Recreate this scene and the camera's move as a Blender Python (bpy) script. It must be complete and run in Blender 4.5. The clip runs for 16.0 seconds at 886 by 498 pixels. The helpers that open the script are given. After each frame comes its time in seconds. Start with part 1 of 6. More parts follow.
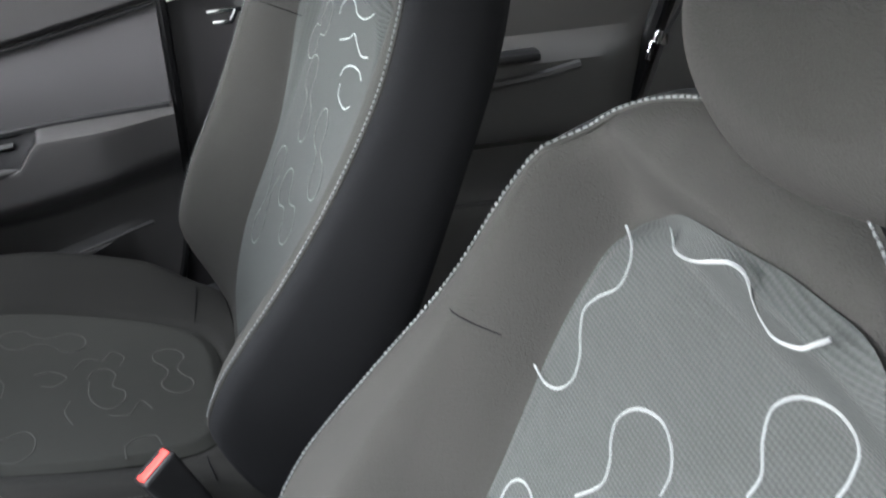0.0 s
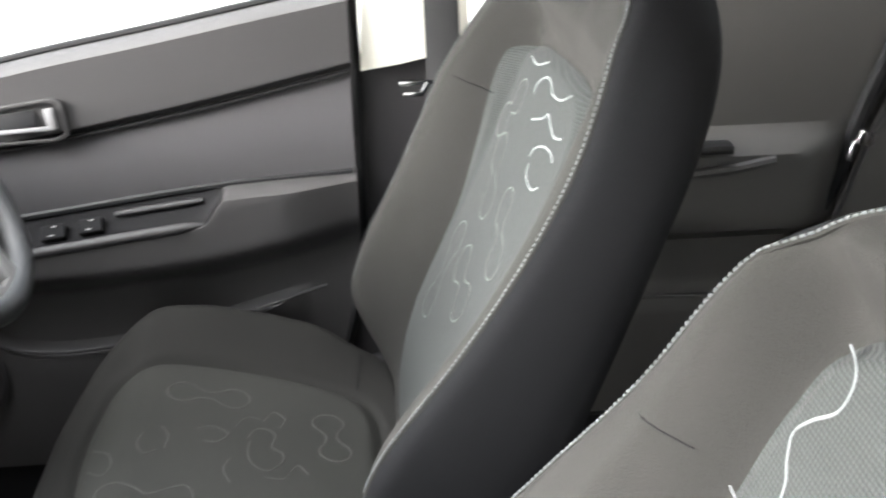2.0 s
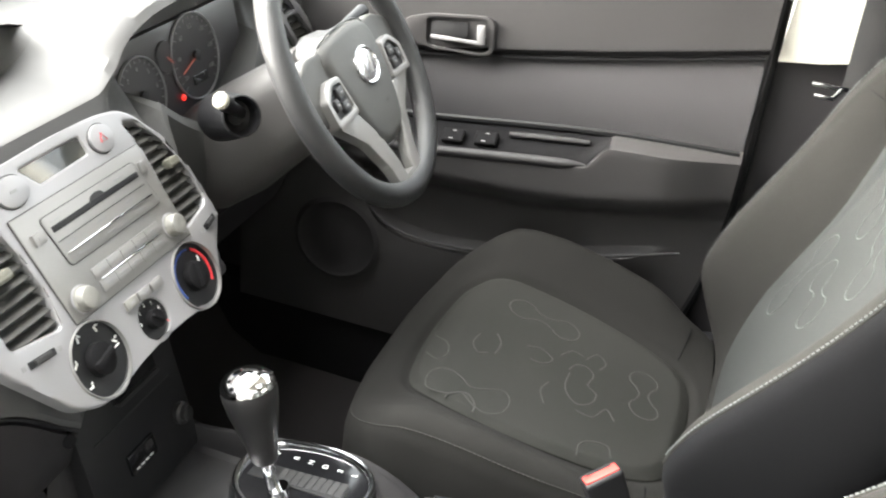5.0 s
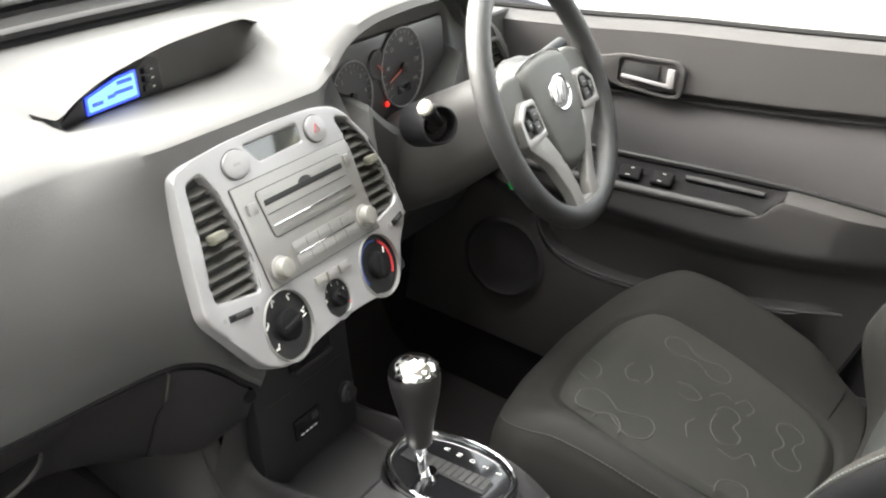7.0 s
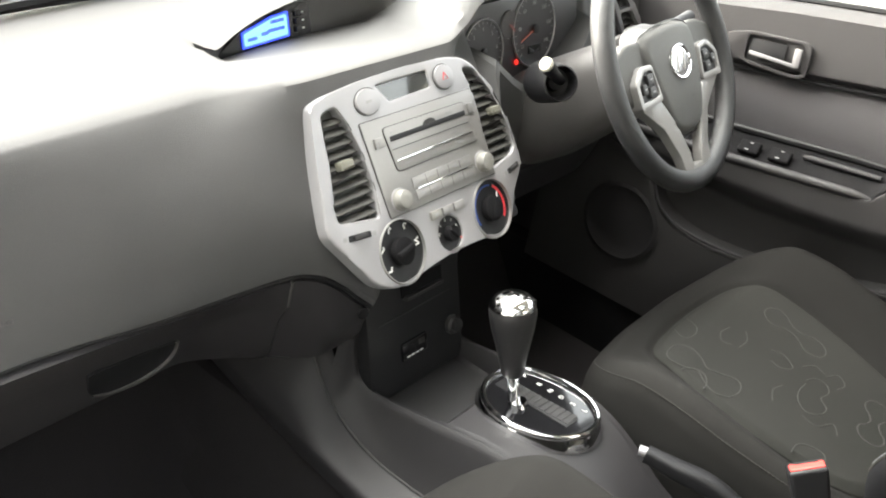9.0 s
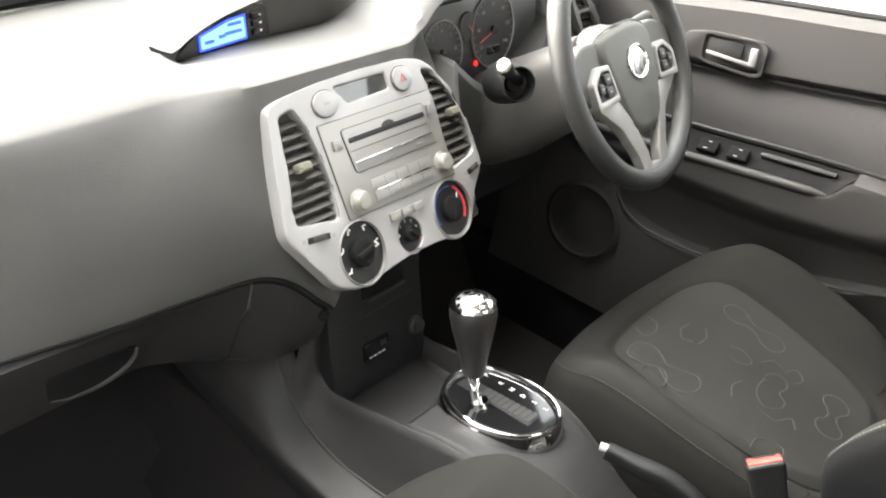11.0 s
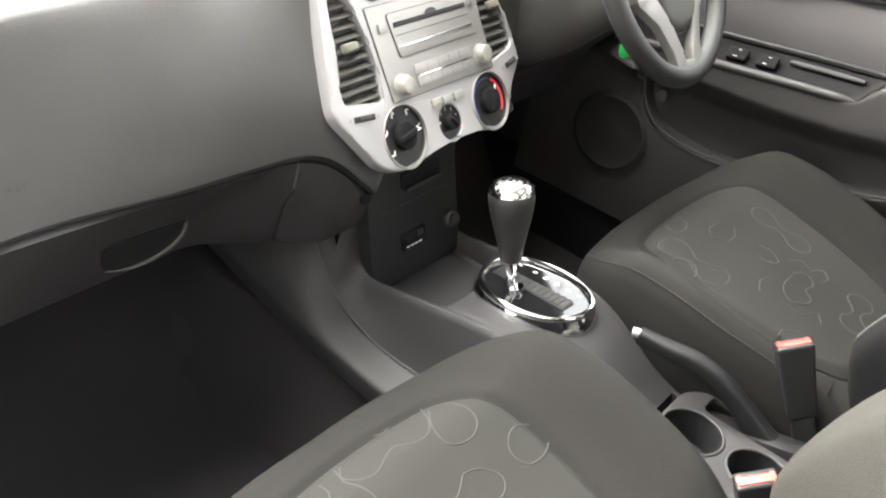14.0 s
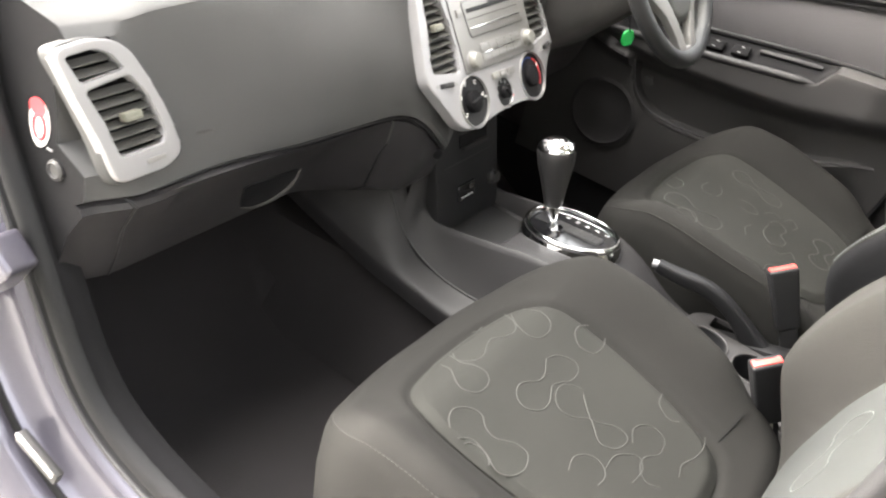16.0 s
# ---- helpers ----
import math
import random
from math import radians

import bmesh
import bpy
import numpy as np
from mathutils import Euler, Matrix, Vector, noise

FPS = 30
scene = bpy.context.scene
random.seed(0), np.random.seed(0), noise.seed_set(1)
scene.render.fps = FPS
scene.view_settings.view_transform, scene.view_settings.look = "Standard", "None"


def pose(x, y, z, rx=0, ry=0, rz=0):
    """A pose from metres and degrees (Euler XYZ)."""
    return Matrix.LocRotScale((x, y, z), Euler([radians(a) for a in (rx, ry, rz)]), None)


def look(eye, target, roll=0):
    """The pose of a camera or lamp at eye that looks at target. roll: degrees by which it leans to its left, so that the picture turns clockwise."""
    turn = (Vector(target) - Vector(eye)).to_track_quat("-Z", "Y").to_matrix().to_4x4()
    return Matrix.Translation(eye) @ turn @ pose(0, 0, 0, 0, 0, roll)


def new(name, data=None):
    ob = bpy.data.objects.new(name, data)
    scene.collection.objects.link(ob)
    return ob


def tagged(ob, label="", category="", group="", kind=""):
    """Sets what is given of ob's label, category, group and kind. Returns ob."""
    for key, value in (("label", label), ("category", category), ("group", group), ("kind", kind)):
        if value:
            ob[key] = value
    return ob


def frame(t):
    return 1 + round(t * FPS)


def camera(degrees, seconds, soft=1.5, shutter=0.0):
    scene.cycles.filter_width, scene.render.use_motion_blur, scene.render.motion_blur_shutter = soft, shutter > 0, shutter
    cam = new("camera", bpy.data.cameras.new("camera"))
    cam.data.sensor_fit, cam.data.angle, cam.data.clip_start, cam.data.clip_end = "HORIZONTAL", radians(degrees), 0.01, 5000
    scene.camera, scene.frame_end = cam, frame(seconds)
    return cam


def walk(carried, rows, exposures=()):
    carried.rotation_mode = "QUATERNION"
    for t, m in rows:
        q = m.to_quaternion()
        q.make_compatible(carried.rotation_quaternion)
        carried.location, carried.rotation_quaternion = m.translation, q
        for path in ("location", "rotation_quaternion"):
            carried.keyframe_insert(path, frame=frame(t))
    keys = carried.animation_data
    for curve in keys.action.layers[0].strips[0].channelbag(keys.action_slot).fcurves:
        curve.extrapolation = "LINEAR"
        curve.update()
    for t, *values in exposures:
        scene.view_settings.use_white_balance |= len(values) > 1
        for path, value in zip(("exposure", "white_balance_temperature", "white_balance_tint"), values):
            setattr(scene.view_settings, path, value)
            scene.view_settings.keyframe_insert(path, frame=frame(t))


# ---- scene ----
cam = camera(45.0, 16.0, 2.0, 0.5)
PATH = [
    (0, (-0.801, 0.01, 1.139), (0.892, -0.392, 0.152), -2.2),
    (0.5, (-0.757, 0.002, 1.137), (0.972, -0.368, 0.202), -3.2),
    (1, (-0.715, -0.001, 1.127), (1.053, -0.314, 0.245), -3.5),
    (1.5, (-0.719, 0.016, 1.122), (1.069, -0.233, 0.262), -2.8),
    (2, (-0.761, 0.027, 1.129), (1.044, -0.102, 0.278), -1.4),
    (2.5, (-0.805, 0.014, 1.134), (0.998, 0.1, 0.272), 0.1),
    (3, (-0.817, 0.011, 1.142), (0.955, 0.217, 0.238), 1.9),
    (3.5, (-0.813, 0.023, 1.151), (0.918, 0.331, 0.198), 2.1),
    (4, (-0.817, 0.036, 1.161), (0.893, 0.39, 0.186), 4.1),
    (6.5, (-0.888, 0.089, 1.169), (0.754, 0.75, 0.238), 9.5),
    (7, (-0.918, 0.054, 1.168), (0.689, 0.795, 0.236), 10.1),
    (7.5, (-0.929, -0.005, 1.187), (0.623, 0.817, 0.232), 10.0),
    (8, (-0.954, -0.031, 1.191), (0.548, 0.853, 0.211), 10.6),
    (8.5, (-0.978, -0.039, 1.19), (0.485, 0.888, 0.189), 10.8),
    (9, (-0.991, -0.04, 1.189), (0.455, 0.9, 0.176), 11.3),
    (9.5, (-0.994, -0.049, 1.191), (0.456, 0.876, 0.171), 11.4),
    (10, (-0.985, -0.053, 1.205), (0.484, 0.85, 0.192), 10.9),
    (12.5, (-1.007, -0.052, 1.162), (0.475, 0.843, 0.162), 12.3),
    (13, (-1.032, -0.063, 1.151), (0.442, 0.816, 0.124), 12.6),
    (13.5, (-1.051, -0.072, 1.135), (0.41, 0.805, 0.088), 12.8),
    (14, (-1.065, -0.071, 1.128), (0.382, 0.797, 0.055), 12.4),
    (14.5, (-1.139, -0.054, 1.117), (0.338, 0.772, 0.051), 12.2),
    (15, (-1.262, -0.036, 1.133), (0.259, 0.716, 0.075), 12.6),
    (15.5, (-1.368, -0.038, 1.148), (0.184, 0.667, 0.102), 12.6),
    (16, (-1.445, -0.064, 1.164), (0.1, 0.681, 0.136), 14.9),
]
walk(cam, [(t, look(eye, target, roll)) for t, eye, target, roll in PATH], [(0.0, 3.54, 5950, 8), (1.0, 3.75, 6100, 9), (2.5, 4.20, 6350, 9), (4.0, 4.38, 6500, 8), (6.5, 4.16, 6700, 7), (8.5, 4.22, 6750, 7), (10.0, 4.28, 6800, 7), (13.0, 4.60, 6850, 8), (14.5, 4.66, 6850, 9), (16.0, 4.54, 6850, 10)])

# ---- light ----
world = bpy.data.worlds.new("overcast")
scene.world = world
world.use_nodes = True
wn = world.node_tree
sky = wn.nodes.new("ShaderNodeTexSky")
sky.sky_type, sky.sun_disc = "NISHITA", False
sky.sun_elevation, sky.sun_rotation = radians(20), radians(-8)
sky.air_density, sky.dust_density, sky.ozone_density = 1.0, 6.0, 1.0
pale = wn.nodes.new("ShaderNodeHueSaturation")
pale.inputs["Saturation"].default_value = 0.22
wn.links.new(sky.outputs[0], pale.inputs["Color"])
wn.links.new(pale.outputs[0], wn.nodes["Background"].inputs[0])
wn.nodes["Background"].inputs[1].default_value = 0.15
sun_data = bpy.data.lights.new("sun", "SUN")
sun_data.energy, sun_data.angle, sun_data.color = 0.95, radians(60), (1.0, 0.98, 0.96)
sun = new("sun", sun_data)
sun.matrix_world = look((-0.4, 2.2, 4.8), (0.0, 0.0, 0.0))


# ---- materials ----
def material(name, colour, rough=0.6, metal=0.0, grain=0.0, scale=400.0, vary=0.12, sheen=0.0, coat=0.0, ribs=0.0, spec=0.5, blotch=6.0, coat_rough=0.05):
    m = bpy.data.materials.new(name)
    m.use_nodes = True
    nt = m.node_tree
    b = nt.nodes["Principled BSDF"]
    b.inputs["Roughness"].default_value, b.inputs["Metallic"].default_value = rough, metal
    b.inputs["Sheen Weight"].default_value, b.inputs["Coat Weight"].default_value = sheen, coat
    b.inputs["Specular IOR Level"].default_value = spec
    b.inputs["Coat Roughness"].default_value = coat_rough
    co = nt.nodes.new("ShaderNodeTexCoord")
    big = nt.nodes.new("ShaderNodeTexNoise")
    big.inputs["Scale"].default_value, big.inputs["Detail"].default_value = blotch, 4
    fine = nt.nodes.new("ShaderNodeTexNoise")
    fine.inputs["Scale"].default_value, fine.inputs["Detail"].default_value = scale, 3
    for n in (big, fine):
        nt.links.new(co.outputs["Object"], n.inputs["Vector"])
    add = nt.nodes.new("ShaderNodeMath")
    add.operation = "ADD"
    nt.links.new(big.outputs[0], add.inputs[0])
    nt.links.new(fine.outputs[0], add.inputs[1])
    ramp = nt.nodes.new("ShaderNodeMapRange")
    ramp.inputs[1].default_value, ramp.inputs[2].default_value = 0.6, 1.4
    ramp.inputs[3].default_value, ramp.inputs[4].default_value = 1 - vary, 1 + vary
    nt.links.new(add.outputs[0], ramp.inputs[0])
    mul = nt.nodes.new("ShaderNodeMix")
    mul.data_type, mul.blend_type = "RGBA", "MULTIPLY"
    mul.inputs[0].default_value = 1.0
    mul.inputs[6].default_value = (*colour, 1)
    nt.links.new(ramp.outputs[0], mul.inputs[7])
    nt.links.new(mul.outputs[2], b.inputs["Base Color"])
    rr = nt.nodes.new("ShaderNodeMapRange")
    rr.inputs[3].default_value, rr.inputs[4].default_value = max(0.02, rough - 0.08), min(1, rough + 0.08)
    nt.links.new(big.outputs[0], rr.inputs[0])
    nt.links.new(rr.outputs[0], b.inputs["Roughness"])
    height = fine.outputs[0]
    if ribs:
        total = None
        for way, k in (("Z", 1.0), ("X", 0.8)):
            wave = nt.nodes.new("ShaderNodeTexWave")
            wave.wave_type, wave.bands_direction = "BANDS", way
            wave.inputs["Scale"].default_value = ribs * k
            wave.inputs["Distortion"].default_value, wave.inputs["Detail"].default_value = 0.4, 1
            nt.links.new(co.outputs["Object"], wave.inputs["Vector"])
            both = nt.nodes.new("ShaderNodeMath")
            both.operation = "MULTIPLY_ADD"
            both.inputs[1].default_value = 1.0 if way == "Z" else 0.45
            nt.links.new(wave.outputs[1], both.inputs[0])
            nt.links.new(total or fine.outputs[0], both.inputs[2])
            total = both.outputs[0]
        height = total
        weave = nt.nodes.new("ShaderNodeMapRange")
        weave.inputs[1].default_value, weave.inputs[2].default_value = 0.3, 1.8
        weave.inputs[3].default_value, weave.inputs[4].default_value = 0.72, 1.18
        nt.links.new(total, weave.inputs[0])
        deep = nt.nodes.new("ShaderNodeMix")
        deep.data_type, deep.blend_type = "RGBA", "MULTIPLY"
        deep.inputs[0].default_value = 1.0
        nt.links.new(mul.outputs[2], deep.inputs[6])
        nt.links.new(weave.outputs[0], deep.inputs[7])
        nt.links.new(deep.outputs[2], b.inputs["Base Color"])
    if grain:
        bump = nt.nodes.new("ShaderNodeBump")
        bump.inputs["Strength"].default_value, bump.inputs["Distance"].default_value = grain, 0.0015
        nt.links.new(height, bump.inputs["Height"])
        nt.links.new(bump.outputs[0], b.inputs["Normal"])
    return m


def glow(name, colour, strength):
    m = bpy.data.materials.new(name)
    m.use_nodes = True
    b = m.node_tree.nodes["Principled BSDF"]
    b.inputs["Base Color"].default_value = (0.02, 0.02, 0.02, 1)
    b.inputs["Emission Color"].default_value = (*colour, 1)
    b.inputs["Emission Strength"].default_value = strength
    return m


def clear_glass(name, tint=(0.95, 0.97, 0.96)):
    m = bpy.data.materials.new(name)
    m.use_nodes = True
    nt = m.node_tree
    nt.nodes.remove(nt.nodes["Principled BSDF"])
    see, shine, mix, fres = (nt.nodes.new("ShaderNode" + k) for k in ("BsdfTransparent", "BsdfGlossy", "MixShader", "Fresnel"))
    see.inputs[0].default_value = (*tint, 1)
    shine.inputs["Roughness"].default_value = 0.02
    nt.links.new(fres.outputs[0], mix.inputs[0])
    nt.links.new(see.outputs[0], mix.inputs[1])
    nt.links.new(shine.outputs[0], mix.inputs[2])
    nt.links.new(mix.outputs[0], nt.nodes["Material Output"].inputs[0])
    return m


DASH = material("dash_plastic", (0.060, 0.0600, 0.0600), 0.70, grain=0.3, scale=900, vary=0.10, spec=0.28, coat=0.11, coat_rough=0.50)
LOWER = material("lower_trim_plastic", (0.0185, 0.0172, 0.0187), 0.55, grain=0.3, scale=900, vary=0.12, spec=0.4)
SHROUD = material("shroud_plastic", (0.060, 0.0570, 0.056), 0.5, grain=0.3, scale=900, vary=0.10)
DARK = material("dark_plastic", (0.018, 0.0175, 0.018), 0.5, grain=0.3, scale=900, vary=0.12)
GRIP = material("grip_plastic", (0.018, 0.0175, 0.018), 0.34, grain=0.2, scale=900, vary=0.12)
MATT = material("matt_black_plastic", (0.0085, 0.0083, 0.009), 0.85, grain=0.4, scale=900, spec=0.1)
BLACK = material("black_plastic", (0.0105, 0.0105, 0.0115), 0.45, grain=0.15, scale=900, spec=0.3)
GLOSS = material("gloss_black", (0.008, 0.008, 0.009), 0.07, vary=0.05, coat=0.3)
LINING = material("console_plastic", (0.0135, 0.0127, 0.0139), 0.55, grain=0.35, scale=900, vary=0.10)
REARP = material("rear_plastic", (0.050, 0.048, 0.046), 0.6, grain=0.35, scale=900, vary=0.10)
BENCH = material("bench_cloth", (0.048, 0.046, 0.042), 0.92, grain=0.5, scale=900, vary=0.2, spec=0.15)
DOORP = material("door_plastic", (0.0320, 0.0305, 0.0312), 0.55, grain=0.35, scale=900, vary=0.10)
DOORF = material("door_cloth", (0.049, 0.0470, 0.0505), 0.85, grain=0.5, scale=1200, vary=0.12, sheen=0.15)
SEAT = material("seat_cloth", (0.0140, 0.0136, 0.0127), 0.92, grain=0.6, scale=800, vary=0.22, spec=0.15)
PANEL = material("panel_cloth", (0.0240, 0.0256, 0.0254), 0.90, grain=0.45, scale=1400, vary=0.12, sheen=0.0, ribs=105, spec=0.12)
PANEL2 = material("cushion_cloth", (0.0225, 0.0226, 0.0206), 0.92, grain=0.6, scale=900, vary=0.20, spec=0.15)
SEATBACK = material("seat_side_cloth", (0.0066, 0.0067, 0.0075), 0.92, grain=0.4, scale=1400, vary=0.12, spec=0.06)
# backrest thread in a lit and a dim copy: light put into its colour
THREAD_LIT = material("lit_thread", (0.068, 0.073, 0.076), 0.8, vary=0.15, sheen=0.3)
STITCH = material("stitch_thread", (0.080, 0.085, 0.087), 0.85, vary=0.15, spec=0.3)
THREAD_DIM = material("panel_thread", (0.0300, 0.0318, 0.0318), 0.85, vary=0.15, sheen=0.15, spec=0.3)
THREAD2 = material("grey_thread", (0.031, 0.031, 0.0285), 0.85, vary=0.15, sheen=0.05, spec=0.3)
SILVER = material("silver_paint", (0.285, 0.281, 0.288), 0.40, metal=0.40, vary=0.03, grain=0.03, scale=1500)
SILVER2 = material("satin_silver", (0.250, 0.245, 0.240), 0.40, metal=0.5, vary=0.04)
KNOBM = material("cream_knob", (0.215, 0.211, 0.195), 0.40, metal=0.2, vary=0.04)
BRIGHT = material("bright_metal", (0.62, 0.62, 0.63), 0.20, metal=0.95, vary=0.03)
CHROME = material("chrome", (0.85, 0.85, 0.86), 0.07, metal=1.0, vary=0.02)
TAB = material("vent_tab", (0.125, 0.123, 0.10), 0.45, vary=0.08)
SLAT = material("vent_slat", (0.037, 0.036, 0.033), 0.45, vary=0.08, grain=0.1)
RIM = material("wheel_leather", (0.019, 0.0195, 0.0205), 0.42, grain=0.45, scale=1100, vary=0.12)
HUB = material("wheel_hub", (0.052, 0.052, 0.050), 0.62, grain=0.3, scale=1000)
CARPET = material("carpet", (0.0125, 0.0108, 0.0116), 1.0, grain=1.0, scale=700, vary=0.35)
BEIGE = material("light_trim", (0.58, 0.57, 0.51), 0.75, grain=0.3, scale=700, vary=0.05)
PAINT = material("silver_blue_paint", (0.085, 0.081, 0.102), 0.3, metal=0.6, vary=0.06, coat=0.6)
RUBBER = material("rubber", (0.0050, 0.0050, 0.0058), 0.65, grain=0.2, scale=500, spec=0.25)
RED = material("red_button", (0.62, 0.045, 0.035), 0.35, vary=0.06)
WHITE = material("white_print", (0.75, 0.75, 0.73), 0.6, vary=0.05)
GREY = material("grey_print_or_glint", (0.22, 0.22, 0.22), 0.6)
BLUEM = material("blue_mark", (0.02, 0.06, 0.26), 0.5)
REDM = material("red_mark", (0.55, 0.03, 0.04), 0.5)
GREEN = material("green_tag", (0.02, 0.55, 0.12), 0.4, vary=0.05)
CREAM = material("cream_plastic", (0.27, 0.262, 0.22), 0.5)
BELT = material("belt_webbing", (0.020, 0.020, 0.021), 0.8, grain=0.6, scale=1500)
FLOORG = material("pale_floor", (0.24, 0.235, 0.215), 0.6, grain=0.2, scale=30, vary=0.1)
WALLM = material("wall_paint", (0.34, 0.335, 0.32), 0.8, grain=0.2, scale=60, vary=0.06, blotch=1.0)
LCD = glow("lcd_blue", (0.02, 0.06, 1.0), 0.15)
LCDT = glow("lcd_light", (0.14, 0.36, 1.0), 0.17)
LAMP = glow("warning_red", (1.0, 0.03, 0.02), 0.075)
NEEDLE = glow("needle_red", (1.0, 0.22, 0.14), 0.016)
FACE = material("dial_face", (0.030, 0.028, 0.030), 0.35, vary=0.05)
SMOKE = material("smoked_display", (0.03, 0.032, 0.03), 0.08, vary=0.05, coat=0.4)
GLASS = clear_glass("window_glass")

# ---- helpers for shapes ----
BASE = {}


def thing(name, base, label, category, group="", kind=""):
    ob = new(name)
    ob.location = base
    ob.empty_display_size = 0.05
    BASE[ob] = Vector(base)
    return tagged(ob, label, category, group, kind)


def finish(me, mat, angle=38):
    me.materials.append(mat)
    for p in me.polygons:
        p.use_smooth = True
    me.set_sharp_from_angle(angle=radians(angle))
    return me


def part(name, shape, mat, parent=None, label="", angle=38):
    """shape: a bmesh, or (verts, faces), in world places."""
    me = bpy.data.meshes.new(name)
    if isinstance(shape, tuple):
        me.from_pydata([tuple(v) for v in shape[0]], [], [tuple(f) for f in shape[1]])
        me.validate()
        bm = bmesh.new()
        bm.from_mesh(me)
        bmesh.ops.recalc_face_normals(bm, faces=bm.faces)
        bm.to_mesh(me)
        bm.free()
    else:
        bmesh.ops.recalc_face_normals(shape, faces=shape.faces)
        shape.to_mesh(me)
        shape.free()
    finish(me, mat, angle)
    ob = new(name, me)
    if parent is not None:
        base = BASE[parent]
        me.transform(Matrix.Translation(-base))
        ob.parent = parent
        BASE[ob] = base
    else:
        BASE[ob] = Vector((0, 0, 0))
    if label:
        ob["label"] = label
    return ob


def join(*shapes):
    vs, fs = [], []
    for v, f in shapes:
        k = len(vs)
        vs += [tuple(p) for p in v]
        fs += [tuple(i + k for i in g) for g in f]
    return vs, fs


def sheet(rows, wrap=False, cap=False):
    """A skin over rows of points; wrap closes each row into a ring; cap closes the ends."""
    n = len(rows[0])
    vs = [tuple(p) for r in rows for p in r]
    fs = []
    for i in range(len(rows) - 1):
        for j in range(n if wrap else n - 1):
            k = (j + 1) % n
            fs.append((i * n + j, i * n + k, (i + 1) * n + k, (i + 1) * n + j))
    if cap:
        fs.append(tuple(range(n)))
        fs.append(tuple((len(rows) - 1) * n + j for j in range(n)))
    return vs, fs


def tube(path, r, n=10, closed=False, flat=None, up=None):
    """A round bar along a path. r: a radius or a list of them; flat: (half width, half height) with up for a strap."""
    pts = [Vector(p) for p in path]
    m = len(pts)
    rows, side = [], None
    for i, p in enumerate(pts):
        a = pts[i - 1] if (i or closed) else p
        b = pts[(i + 1) % m] if (i < m - 1 or closed) else p
        d = (b - a).normalized()
        if up is not None:
            w = up[i] if isinstance(up, list) else Vector(up)
            side = d.cross(w).normalized()
        elif side is None:
            side = d.orthogonal().normalized()
        else:
            side = (side - d * side.dot(d)).normalized()
        top = side.cross(d).normalized()
        rad = r[i] if isinstance(r, (list, tuple)) else r
        ww, hh = flat if flat else (rad, rad)
        rows.append([p + side * math.cos(2 * math.pi * k / n) * ww + top * math.sin(2 * math.pi * k / n) * hh for k in range(n)])
    if closed:
        vs, fs = sheet(rows, True)
        k = (m - 1) * n
        fs += [(k + j, k + (j + 1) % n, (j + 1) % n, j) for j in range(n)]
        return vs, fs
    return sheet(rows, True, True)


def lathe(m, profile, n=32, sx=1.0, sy=1.0, cap=True):
    """A turned shape: profile of (radius, height) about the z of m."""
    rows = [[m @ Vector((r * sx * math.cos(2 * math.pi * k / n), r * sy * math.sin(2 * math.pi * k / n), h)) for k in range(n)] for r, h in profile]
    vs, fs = sheet(rows, True)
    return vs, fs + ([tuple((len(rows) - 1) * n + j for j in range(n))] if cap else [])


def box(m, sx, sy, sz, bevel=0.0, seg=2, taper=1.0):
    """A bevelled block, centred on m, whose top is taper times its foot."""
    bm = bmesh.new()
    bmesh.ops.create_cube(bm, size=1)
    for v in bm.verts:
        k = taper if v.co.z > 0 else 1.0
        v.co = Vector((v.co.x * sx * k, v.co.y * sy * k, v.co.z * sz))
    if bevel:
        bmesh.ops.bevel(bm, geom=bm.edges[:], offset=bevel, segments=seg, affect="EDGES", profile=0.6)
    bm.transform(m)
    vs = [tuple(v.co) for v in bm.verts]
    bm.verts.index_update()
    fs = [tuple(v.index for v in f.verts) for f in bm.faces]
    bm.free()
    return vs, fs


def plate(m, outline, holes=(), depth=0.004, bevel=0.0, seg=2):
    """A plate with openings; its front lies in the xy of m, its depth goes to -z."""
    bm = bmesh.new()
    edges = []
    for loop in (outline, *holes):
        vs = [bm.verts.new((x, y, 0)) for x, y in loop]
        edges += [bm.edges.new((vs[i], vs[(i + 1) % len(vs)])) for i in range(len(vs))]
    bmesh.ops.triangle_fill(bm, use_beauty=True, use_dissolve=False, edges=edges)
    for f in bm.faces:
        if f.normal.z < 0:
            f.normal_flip()
    front = bm.faces[:]
    rim = [e for e in bm.edges if len(e.link_faces) == 1]
    got = bmesh.ops.extrude_edge_only(bm, edges=rim)
    down = [g for g in got["geom"] if isinstance(g, bmesh.types.BMVert)]
    for v in down:
        v.co.z -= depth
    if bevel:
        bmesh.ops.bevel(bm, geom=rim, offset=bevel, segments=seg, affect="EDGES", profile=0.6)
    bm.transform(m)
    return bm


def spline(pts, n, closed=True):
    """A smooth curve through points of the plane or of space."""
    P = [Vector(p) for p in pts]
    k = len(P)
    out = []
    spans = k if closed else k - 1
    for i in range(spans):
        a, b, c, d = (P[(i + j - 1) % k] if closed else P[min(max(i + j - 1, 0), k - 1)] for j in range(4))
        for s in range(n):
            t = s / n
            out.append(0.5 * ((2 * b) + (c - a) * t + (2 * a - 5 * b + 4 * c - d) * t * t + (3 * b - a - 3 * c + d) * t ** 3))
    if not closed:
        out.append(P[-1])
    return out


